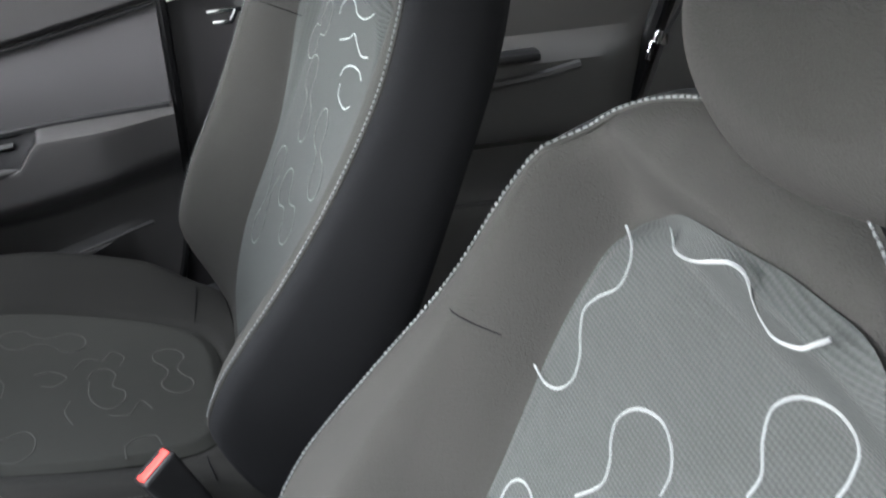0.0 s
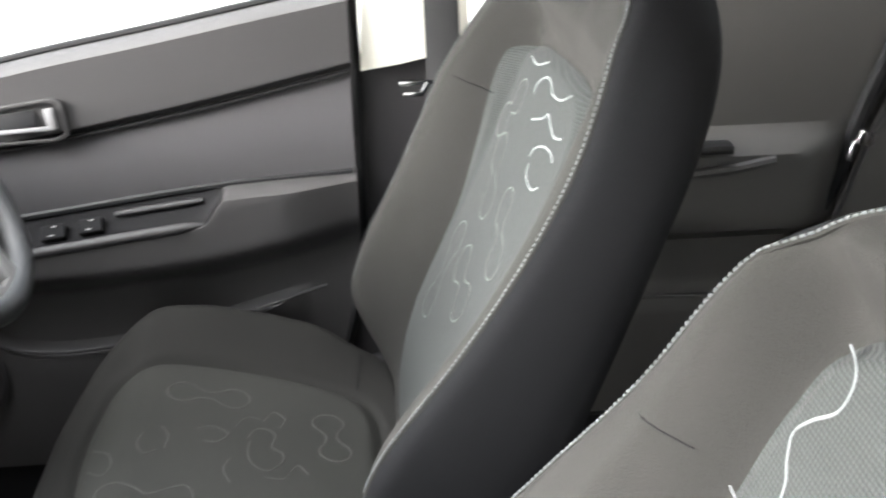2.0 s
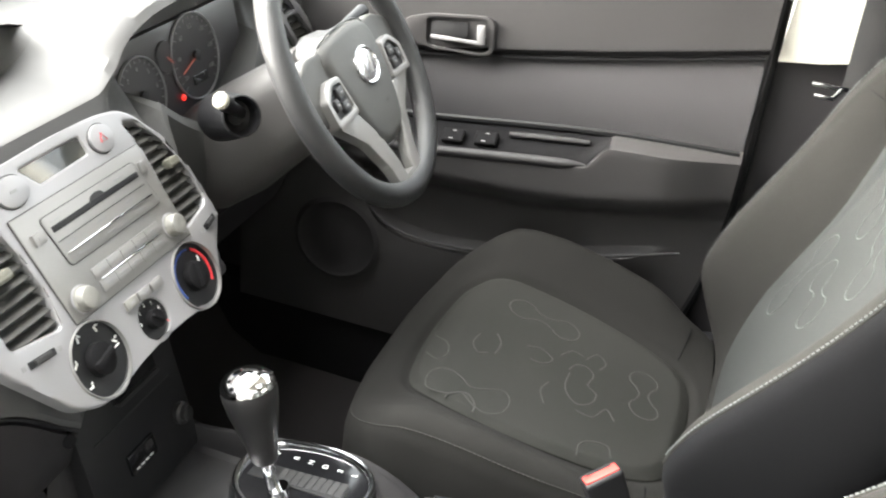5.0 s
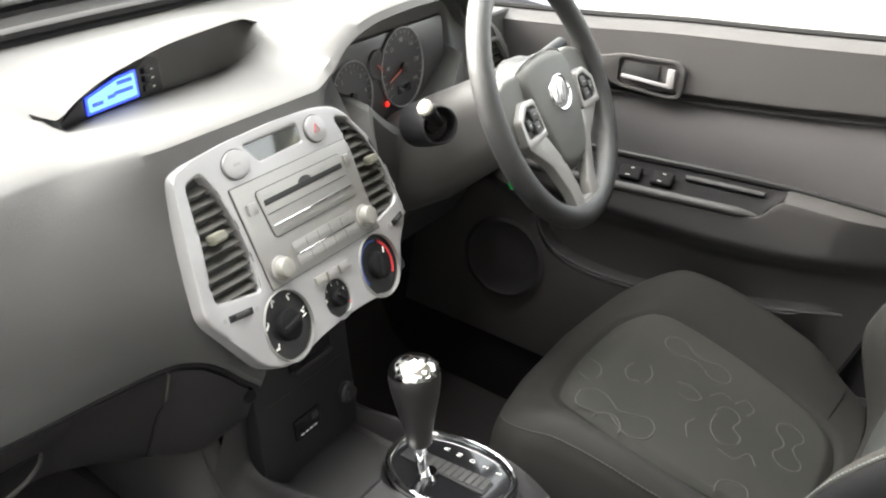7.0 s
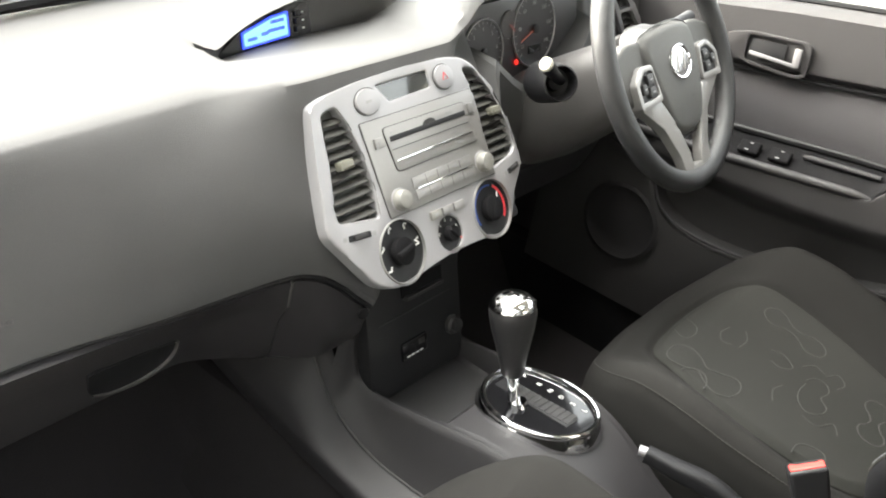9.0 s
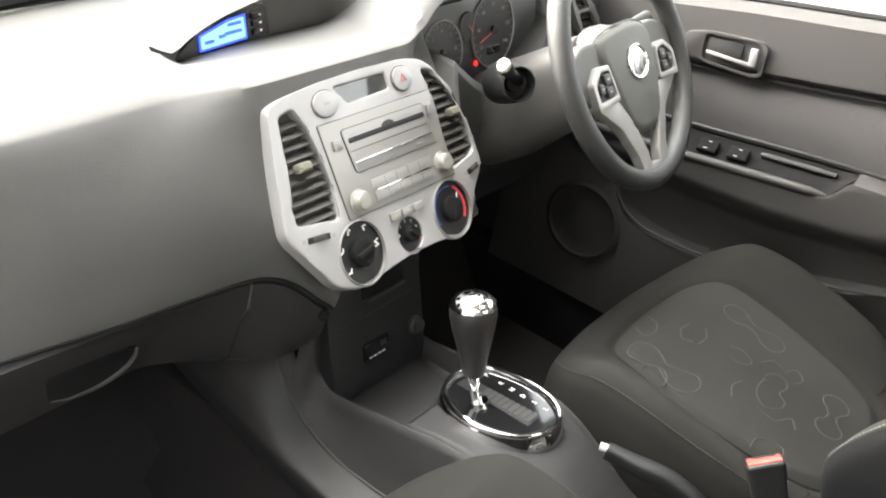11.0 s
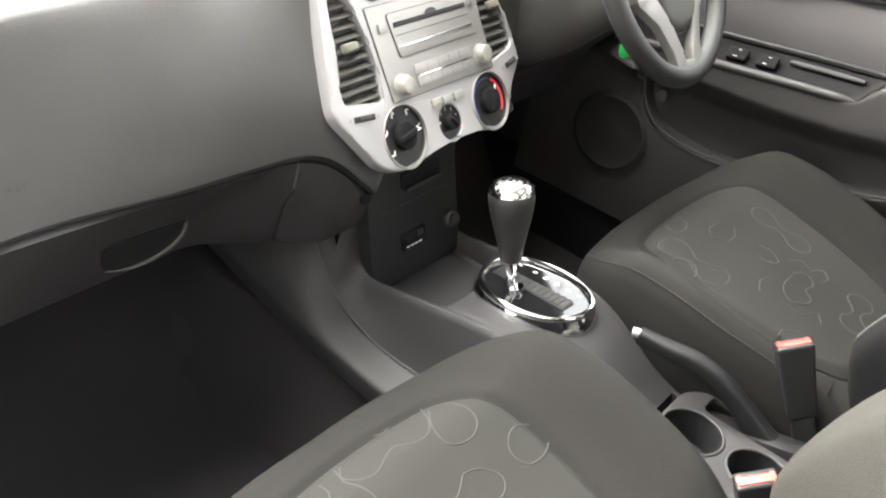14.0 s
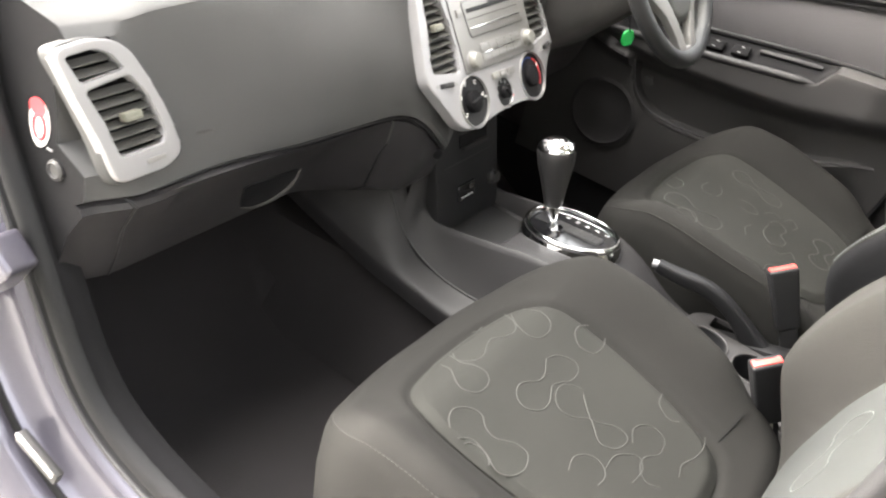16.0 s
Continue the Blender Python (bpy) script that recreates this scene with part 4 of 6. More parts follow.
CUSHION = mirrored([(0.228, -0.01), (0.262, 0.08), (0.284, 0.20), (0.289, 0.30), (0.277, 0.388), (0.212, 0.449), (0.100, 0.470)], 0.473, -0.035)
CPANEL = mirrored([(0.095, 0.050), (0.140, 0.090), (0.165, 0.19), (0.173, 0.29), (0.164, 0.352), (0.128, 0.392), (0.065, 0.406)], 0.410, 0.042)
BACK_HALF = [(0.205, 0.0), (0.245, 0.10), (0.265, 0.22), (0.258, 0.34), (0.226, 0.46), (0.182, 0.57), (0.130, 0.648), (0.068, 0.688)]
SLIM = mirrored([(u * (1.18 - 0.13 * smooth(0.25, 0.42, v) + 0.05 * smooth(0.40, 0.55, v)), v - 0.008 * smooth(0.60, 0.69, v)) for u, v in BACK_HALF], 0.689, -0.02)
BROAD = mirrored([(0.212, 0.0), (0.254, 0.10), (0.274, 0.22), (0.272, 0.34), (0.262, 0.46), (0.246, 0.56), (0.206, 0.636), (0.138, 0.682), (0.07, 0.696)], 0.700, -0.02)


def cushion_height(u, v):
    roll = 0.034 * smooth(0.33, 0.47, v)
    side = 0.045 * smooth(0.165, 0.272, abs(u)) * smooth(0.0, 0.14, v) * (1 - 0.50 * smooth(0.26, 0.45, v))
    return 0.297 + 0.20 * min(v, 0.36) - roll + side - 0.007 * math.cos(u * 8)


def driver_bolster(u, v):
    k = smooth(-0.06, 0.06, u)
    return (0.026 + 0.054 * (1 - smooth(0.14, 0.54, v))) * k + (0.087 - 0.035 * smooth(0.42, 0.65, v)) * (1 - k)


def passenger_bolster(u, v):
    inner = 0.062 + 0.030 * (1 - smooth(0.20, 0.50, v))
    k = smooth(-0.04, 0.08, u)
    return inner * (1 - k) + (0.040 + 0.022 * smooth(0.40, 0.55, v)) * k


def back_front(u, v, bolster, edge, top, inner):
    e = edge + inner * smooth(0.0, 0.1, u)
    side = smooth(e, e + 0.080 - 0.035 * smooth(0.30, 0.58, v), abs(u)) * smooth(-0.02, 0.12, v)
    over = smooth(top, top + 0.055, v)
    lumbar = 0.014 * math.exp(-((v - 0.16) / 0.11) ** 2)
    folds = 0.0011 * math.sin(95 * u + 30 * v) * math.exp(-((v - 0.645) / 0.022) ** 2) * math.exp(-((abs(u) - 0.07) / 0.04) ** 2)
    return bolster(u, v) * (1 - (1 - side) * (1 - 0.75 * over)) * (1 - 0.45 * smooth(0.62, 0.71, v)) + lumbar - 0.006 + folds


def front_seat(x0, y0, side, label, marks, seat_marks, shape, bolster, panel, edge, top, inner=0.0, rim=0.040, bright=5, back=0.0, dx=0.0, head_at=0.762, inboard=1.0):
    outline = [(u * (inboard if u * side < 0 else 1.0), v) for u, v in CUSHION]

    def seat_height(u, v):
        return cushion_height(u / (inboard if u * side < 0 else 1.0), v)

    def back_height(u, v):
        return back_front(u, v, bolster, edge, top, inner)

    seat = thing("front_seat", (x0, y0, 0.08), label, "car seat", "front seats")
    mc = Matrix.Translation((x0, y0, 0.0))
    groove = near_loop(CPANEL, 0.0075)
    cushion = part("cushion", pad(mc, outline, seat_height, -0.150, 0.040, groove=groove, lower=((1.004, 0.30), (0.985, 0.62), (0.955, 0.88), (0.88, 1.0))), SEAT, seat, "dark grey cloth seat cushion", 60)
    centre = part("cushion_panel", inlay(mc, CPANEL, seat_height, 0.0045), PANEL2, seat, "lighter grey patterned cloth centre", 60)
    for pts in seat_marks:
        thread(mc, pts, seat_height, 0.0048, 0.0010, THREAD2, centre, CPANEL)
    mb = Matrix.Translation((x0, y0, 0.0)) @ axes((dx, 0.028 + back, 0.30), (-1, 0, 0), (0, -0.371, 0.928))
    groove_b = near_loop(panel, 0.0065)
    backrest = part("backrest", pad(mb, shape, back_height, 0.085, rim, groove=groove_b), SEAT, seat, "dark grey cloth backrest with raised bolsters", 60)
    centre = part("backrest_panel", inlay(mb, panel, back_height, 0.0085), PANEL, seat, "ribbed lighter grey cloth centre", 60)
    for k, pts in enumerate(marks):
        thread(mb, pts, back_height, 0.0089, 0.0011 if k < bright else 0.0008, THREAD_LIT if k < bright else THREAD_DIM, centre, panel)
    # darker side cloth behind the front seam
    loop = [(p.x, p.y) for p in spline(shape, 6)]
    cu, cv = sum(p[0] for p in loop) / len(loop), sum(p[1] for p in loop) / len(loop)
    size = sum(math.hypot(u - cu, v - cv) for u, v in loop) / len(loop)

    def rounding(f):
        t = max(0.0, (f - 1 + rim / size) / (rim / size))
        return rim * (1 - math.sqrt(max(0.0, 1 - t * t)))

    rows = []
    for f in (0.960, 0.972, 0.984, 0.994, 1.000):
        rows.append([mb @ Vector((cu + (u - cu) * (f + 0.004), cv + (v - cv) * (f + 0.004), back_height(cu + (u - cu) * f, cv + (v - cv) * f) - rounding(f) + 0.0012)) for u, v in loop])
    for f, d in ((1.012, 0.25), (1.012, 0.6), (1.000, 0.9), (0.97, 1.04), (0.90, 1.10)):
        rows.append([mb @ Vector((cu + (u - cu) * f, cv + (v - cv) * f, (back_height(u, v) - rim) * (1 - d) - 0.085 * d)) for u, v in loop])
    part("side_cloth", sheet(rows, True), SEATBACK, seat, "smooth charcoal side and rear cover", 60)
    seam = [mb @ Vector((cu + (u - cu) * 0.960, cv + (v - cv) * 0.960, back_height(cu + (u - cu) * 0.96, cv + (v - cv) * 0.96) - rounding(0.96) + 0.0008)) for u, v in loop]
    k0 = min(range(len(loop)), key=lambda i: abs(loop[i][0] + 0.26) + abs(loop[i][1] - 0.10))
    k1 = min(range(len(loop)), key=lambda i: abs(loop[i][0] - 0.26) + abs(loop[i][1] - 0.10))
    a, b = sorted((k0, k1))
    part("piping", tube(seam[a:b + 1], 0.0024, 6), SEAT, backrest)
    stitches([p + (mb.to_3x3() @ Vector((0, 0, 0.0032))) for p in seam[a:b + 1]], 0, 0.0056, backrest, None, 0.0009)
    for s in (-1, 1):
        rim_line = []
        for p in spline([q for q in outline if q[0] * s > 0.09 and q[1] > 0.05][::-s], 6, False):
            u, v = p.x * 0.976, 0.217 + (p.y - 0.217) * 0.976
            rim_line.append(mc @ Vector((u, v, seat_height(u, v) - 0.0185)))
        part("cushion_seam", tube(rim_line, 0.0018, 5), SEAT, cushion)
        stitches([p + Vector((0.0012 * s, 0, 0.0016)) for p in rim_line], 0, 0.006, cushion, THREAD2, 0.0007)
        # cross seams of the bolsters
        pts = [mb @ Vector((u, 0.46 - 0.10 * (abs(u) - 0.14), back_height(u, 0.455) + 0.0006 - 0.040 * max(0, (abs(u) - 0.19) / 0.05) ** 2)) for u in [s * (0.166 + 0.008 * k) for k in range(9)]]
        part("seam", tube(pts, 0.0007, 5), SEATBACK, backrest)
        pts = [mc @ Vector((u, 0.075 - 0.12 * (abs(u) - 0.13), seat_height(u, 0.07) + 0.0004)) for u in [s * (0.150 + 0.010 * k) for k in range(8)]]
        part("seam", tube(pts, 0.0008, 5), SEATBACK, cushion)
    mh = mb @ Matrix.Translation((0, head_at, -0.005))
    head = mirrored([(0.085, -0.090), (0.130, -0.050), (0.145, 0.02), (0.125, 0.080), (0.065, 0.105)], 0.108, -0.108)
    headrest = part("headrest", pad(mh, head, lambda u, v: 0.060 - 0.5 * u * u, 0.055, 0.045), SEAT, seat, "rounded dark cloth headrest", 60)
    for s in (-1, 1):
        part("headrest_post", tube([mb @ Vector((s * 0.06, 0.60, -0.02)), mb @ Vector((s * 0.06, 0.70, -0.02))], 0.006, 10), CHROME, headrest)
    part("seat_base", box(pose(x0, y0 + 0.20, 0.11), 0.40, 0.40, 0.13, 0.03), BLACK, seat, "black plastic seat base")
    part("recliner_cover", box(pose(x0 + side * 0.245, y0 + 0.05, 0.25, -12), 0.03, 0.16, 0.11, 0.012), BLACK, seat, "black recliner cover")
    return seat


def wave(pts, n=8):
    return spline(pts, n, False)


def lobes(a, b, r):
    """The outline of two round lobes joined by a narrow waist."""
    a, b = Vector(a), Vector(b)
    d, out = (b - a), []
    base = math.atan2(d.y, d.x)
    for c, f in ((b, base), (a, base + math.pi)):
        out += [(c.x + r * math.cos(f + radians(k)), c.y + r * math.sin(f + radians(k))) for k in range(-144, 145, 24)]
        m = (a + b) / 2
        out.append((m.x + 0.32 * r * math.cos(f + radians(90)), m.y + 0.32 * r * math.sin(f + radians(90))))
    return spline(out, 4)


def mark(group, *pts):
    """One more raised line in the cloth."""
    group.append(wave(list(pts)))


# raised lines in the cloth of the backrests, those coloured as lit first
PASSENGER_BACK, DRIVER_BACK, PASSENGER_SEAT, DRIVER_SEAT = [], [], [], []
mark(PASSENGER_SEAT, (0.102, 0.395), (0.088, 0.374), (0.068, 0.360), (0.047, 0.362), (0.032, 0.374), (0.014, 0.371), (-0.011, 0.361), (-0.029, 0.364), (-0.040, 0.380), (-0.034, 0.398))
mark(PASSENGER_SEAT, (0.104, 0.386), (0.080, 0.363), (0.073, 0.341), (0.084, 0.329), (0.107, 0.327), (0.125, 0.337), (0.131, 0.355), (0.126, 0.380))
mark(PASSENGER_SEAT, (0.036, 0.409), (0.042, 0.401), (0.056, 0.402))
mark(PASSENGER_SEAT, (-0.062, 0.393), (-0.066, 0.377), (-0.088, 0.356), (-0.092, 0.340), (-0.079, 0.327), (-0.055, 0.327), (-0.040, 0.340), (-0.040, 0.357), (-0.043, 0.379), (-0.027, 0.397))
mark(PASSENGER_SEAT, (0.177, 0.272), (0.152, 0.262), (0.127, 0.266), (0.122, 0.286), (0.137, 0.301), (0.157, 0.304), (0.176, 0.291), (0.182, 0.275), (0.167, 0.260))
mark(PASSENGER_SEAT, (0.057, 0.303), (0.078, 0.296), (0.090, 0.276), (0.077, 0.262), (0.053, 0.261), (0.039, 0.268), (0.021, 0.272), (-0.006, 0.260), (-0.030, 0.261), (-0.045, 0.275), (-0.039, 0.292), (-0.021, 0.301), (-0.003, 0.298), (0.012, 0.289), (0.032, 0.290), (0.057, 0.303))
mark(PASSENGER_SEAT, (0.056, 0.244), (0.042, 0.262), (0.019, 0.264), (-0.003, 0.249), (-0.001, 0.229), (0.016, 0.214), (0.023, 0.200), (0.038, 0.183), (0.040, 0.167), (0.028, 0.159), (0.005, 0.164), (-0.006, 0.183), (0.011, 0.201), (0.028, 0.220), (0.048, 0.237))
mark(PASSENGER_SEAT, (-0.162, 0.316), (-0.149, 0.326), (-0.130, 0.330), (-0.113, 0.320), (-0.107, 0.304), (-0.122, 0.288), (-0.123, 0.271), (-0.108, 0.253), (-0.108, 0.235), (-0.131, 0.224), (-0.156, 0.229), (-0.167, 0.245), (-0.156, 0.265), (-0.152, 0.286), (-0.163, 0.299), (-0.182, 0.301))
mark(PASSENGER_SEAT, (-0.180, 0.295), (-0.160, 0.288), (-0.154, 0.272), (-0.166, 0.256), (-0.191, 0.251))
mark(PASSENGER_SEAT, (0.034, 0.153), (0.056, 0.163), (0.075, 0.158), (0.086, 0.142), (0.078, 0.125), (0.051, 0.120), (0.028, 0.131), (0.005, 0.128), (-0.008, 0.112), (0.001, 0.096))
mark(PASSENGER_SEAT, (-0.083, 0.188), (-0.058, 0.194), (-0.038, 0.184), (-0.034, 0.166), (-0.049, 0.152), (-0.070, 0.152))
mark(PASSENGER_SEAT, (-0.036, 0.158), (-0.011, 0.160), (0.008, 0.152), (0.020, 0.137), (0.005, 0.124), (-0.026, 0.124))
mark(PASSENGER_SEAT, (0.152, 0.164), (0.130, 0.158), (0.118, 0.138), (0.128, 0.125))
mark(PASSENGER_SEAT, (0.039, 0.085), (0.063, 0.091), (0.087, 0.084), (0.116, 0.082), (0.139, 0.090))
mark(DRIVER_SEAT, (-0.017, 0.395), (-0.036, 0.373), (-0.064, 0.363), (-0.081, 0.372), (-0.062, 0.393))
mark(DRIVER_SEAT, (-0.137, 0.369), (-0.112, 0.369), (-0.102, 0.350), (-0.109, 0.329), (-0.120, 0.314), (-0.112, 0.298), (-0.097, 0.275), (-0.112, 0.262), (-0.140, 0.264), (-0.158, 0.282), (-0.152, 0.302), (-0.140, 0.320), (-0.155, 0.337), (-0.155, 0.360), (-0.137, 0.369))
mark(DRIVER_SEAT, (-0.174, 0.335), (-0.152, 0.331), (-0.136, 0.314), (-0.150, 0.299), (-0.175, 0.295))
mark(DRIVER_SEAT, (0.002, 0.337), (-0.022, 0.340), (-0.040, 0.329), (-0.031, 0.316))
mark(DRIVER_SEAT, (0.019, 0.317), (0.000, 0.306), (-0.027, 0.307))
mark(DRIVER_SEAT, (0.022, 0.273), (0.030, 0.255), (0.017, 0.235), (-0.002, 0.247), (-0.002, 0.263))
mark(DRIVER_SEAT, (0.034, 0.227), (0.056, 0.215), (0.055, 0.198))
mark(DRIVER_SEAT, (0.051, 0.193), (0.073, 0.181), (0.061, 0.166), (0.041, 0.171))
mark(DRIVER_SEAT, (0.012, 0.210), (0.031, 0.202), (0.034, 0.186), (0.020, 0.176), (-0.003, 0.179), (-0.015, 0.165), (-0.036, 0.166), (-0.053, 0.182), (-0.043, 0.199), (-0.022, 0.207), (0.006, 0.207))
mark(DRIVER_SEAT, (-0.035, 0.228), (-0.059, 0.233), (-0.084, 0.223))
mark(DRIVER_SEAT, (-0.067, 0.183), (-0.066, 0.160), (-0.037, 0.146), (-0.054, 0.132))
mark(DRIVER_SEAT, (-0.157, 0.162), (-0.132, 0.163), (-0.116, 0.151), (-0.111, 0.130), (-0.131, 0.122))
mark(PASSENGER_BACK, (-0.127, 0.570), (-0.111, 0.564), (-0.103, 0.553), (-0.104, 0.537), (-0.119, 0.521), (-0.128, 0.506), (-0.121, 0.493), (-0.111, 0.483), (-0.107, 0.468), (-0.117, 0.453), (-0.136, 0.445), (-0.146, 0.451))
mark(PASSENGER_BACK, (-0.066, 0.595), (-0.068, 0.583), (-0.047, 0.587), (0.001, 0.608), (0.034, 0.622), (0.046, 0.620), (0.037, 0.601), (0.047, 0.596), (0.084, 0.612), (0.106, 0.627), (0.111, 0.634))
mark(PASSENGER_BACK, (-0.052, 0.420), (-0.035, 0.443), (-0.037, 0.458), (-0.045, 0.468), (-0.048, 0.481), (-0.036, 0.497), (-0.014, 0.506), (0.003, 0.502), (0.013, 0.491), (0.014, 0.477))
mark(PASSENGER_BACK, (0.067, 0.522), (0.068, 0.536), (0.058, 0.549), (0.054, 0.564), (0.066, 0.579), (0.090, 0.590), (0.104, 0.590), (0.110, 0.580), (0.112, 0.567), (0.111, 0.559))
mark(DRIVER_BACK, (-0.119, 0.527), (-0.081, 0.527), (-0.036, 0.543))
mark(DRIVER_BACK, (-0.046, 0.501), (-0.046, 0.514), (-0.021, 0.529), (0.008, 0.530), (0.029, 0.524), (0.067, 0.529), (0.096, 0.544))
mark(DRIVER_BACK, (-0.010, 0.481), (0.028, 0.495), (0.044, 0.505), (0.069, 0.500), (0.096, 0.497), (0.122, 0.504))
mark(DRIVER_BACK, (0.039, 0.454), (0.047, 0.466), (0.074, 0.478), (0.106, 0.483), (0.125, 0.479))
mark(DRIVER_BACK, (0.049, 0.448), (0.058, 0.436), (0.093, 0.435), (0.114, 0.446))
PASSENGER_BACK += [lobes((-0.10, 0.36), (-0.06, 0.31), 0.025), lobes((0.06, 0.36), (0.10, 0.30), 0.027), lobes((-0.05, 0.20), (0.02, 0.16), 0.027), lobes((0.0, 0.42), (0.03, 0.36), 0.024)]
DRIVER_BACK += [lobes((0.030, 0.385), (0.075, 0.340), 0.024), lobes((-0.09, 0.41), (-0.05, 0.36), 0.024), lobes((-0.03, 0.28), (0.035, 0.26), 0.024), lobes((-0.10, 0.28), (-0.08, 0.20), 0.025), lobes((-0.10, 0.48), (-0.13, 0.44), 0.022)]
DRIVER_SEAT += [lobes((0.100, 0.300), (0.095, 0.235), 0.021), lobes((0.06, 0.11), (0.0, 0.10), 0.02)]
BROAD_PANEL = [(-0.120, 0.05), (-0.156, 0.135), (-0.163, 0.19), (-0.170, 0.29), (-0.175, 0.38), (-0.175, 0.49), (-0.166, 0.526), (-0.130, 0.541), (-0.07, 0.549), (0.0, 0.555), (0.07, 0.558), (0.125, 0.552), (0.160, 0.525), (0.168, 0.46), (0.166, 0.34), (0.160, 0.22), (0.150, 0.12), (0.120, 0.05), (0.0, 0.03)]
WIDE_PANEL = [(-0.130, 0.03), (-0.147, 0.12), (-0.150, 0.23), (-0.150, 0.337), (-0.150, 0.44), (-0.146, 0.515), (-0.138, 0.558), (-0.110, 0.584), (-0.06, 0.606), (0.0, 0.621), (0.07, 0.633), (0.128, 0.630), (0.157, 0.586), (0.163, 0.50), (0.163, 0.42), (0.162, 0.33), (0.160, 0.22), (0.155, 0.12), (0.135, 0.03), (0, 0.02)]

front_seat(0.376, -0.01, 1, "dark grey cloth driver's seat with patterned centre", DRIVER_BACK, DRIVER_SEAT, BROAD, driver_bolster, BROAD_PANEL, 0.150, 0.560, 0.020, 0.030, 5, dx=-0.010, inboard=0.95)
front_seat(-0.397, -0.02, -1, "dark grey cloth passenger seat beside the open door", PASSENGER_BACK, PASSENGER_SEAT, SLIM, passenger_bolster, WIDE_PANEL, 0.134, 0.578, back=-0.028, dx=-0.003, head_at=0.760, inboard=1.06)

# rear bench
bench = thing("rear_bench", (0.0, -0.85, 0.1), "dark grey cloth rear bench seat", "rear seat")
part("cushion", pad(Matrix.Translation((0, -1.02, 0)), [(-0.62, 0.0), (-0.62, 0.2), (-0.60, 0.40), (-0.3, 0.44), (0, 0.44), (0.3, 0.44), (0.60, 0.40), (0.62, 0.2), (0.62, 0.0), (0, -0.03)], lambda u, v: 0.37 + 0.03 * smooth(0.1, 0.4, v), -0.16, 0.05), BENCH, bench, "", 60)
part("backrest", pad(axes((0, -1.0, 0.36), (-1, 0, 0), (0, -0.40, 0.916)), [(-0.60, 0.0), (-0.62, 0.2), (-0.60, 0.45), (-0.5, 0.55), (-0.2, 0.57), (0.2, 0.57), (0.5, 0.55), (0.60, 0.45), (0.62, 0.2), (0.60, 0.0)], lambda u, v: 0.03 * smooth(0.2, 0.45, abs(u)), 0.12, 0.05), BENCH, bench, "", 60)
part("backrest_panel", inlay(axes((0, -1.0, 0.36), (-1, 0, 0), (0, -0.40, 0.916)), [(-0.18, 0.05), (-0.46, 0.05), (-0.47, 0.25), (-0.44, 0.46), (-0.20, 0.46), (-0.17, 0.25)], lambda u, v: 0.012 + 0.03 * smooth(0.2, 0.45, abs(u)), 0.004), PANEL2, bench)
part("seam", tube([(0.02, -0.578, 0.388), (0.3, -0.578, 0.390), (0.58, -0.60, 0.384)], 0.002, 6), SEATBACK, bench)

# ---- steering wheel and column ----
wheel = thing("steering_wheel", (0.358, 0.528, 0.714), "grey four-spoke steering wheel with silver lower spokes", "steering wheel")
MW = axes((0.358, 0.528, 0.714), (1, 0.04, 0), (0, math.sin(radians(33)), math.cos(radians(33))))
part("rim", tube([MW @ Vector((0.1705 * math.cos(a), 0.1705 * math.sin(a), -0.004)) for a in [2 * math.pi * k / 64 for k in range(64)]], 0.0155, 14, True), RIM, wheel, "dark grey leather-look rim")
hub = spline([(-0.076, 0.020), (-0.078, 0.056), (-0.045, 0.068), (0, 0.071), (0.045, 0.068), (0.078, 0.056), (0.076, 0.020), (0.064, -0.030), (0.044, -0.076), (0, -0.088), (-0.044, -0.076), (-0.064, -0.030)], 6)
hl = [(p.x, p.y) for p in hub]
MH = MW @ Matrix.Translation((0.007, -0.018, 0.0))
part("airbag_cover", pad(MH @ Matrix.Translation((0, -0.002, 0.0)), [(p.x, p.y) for p in hub[::4]], lambda u, v: 0.009 - 1.2 * u * u - 0.8 * v * v, 0.035, 0.014), HUB, wheel, "grey moulded airbag cover", 50)
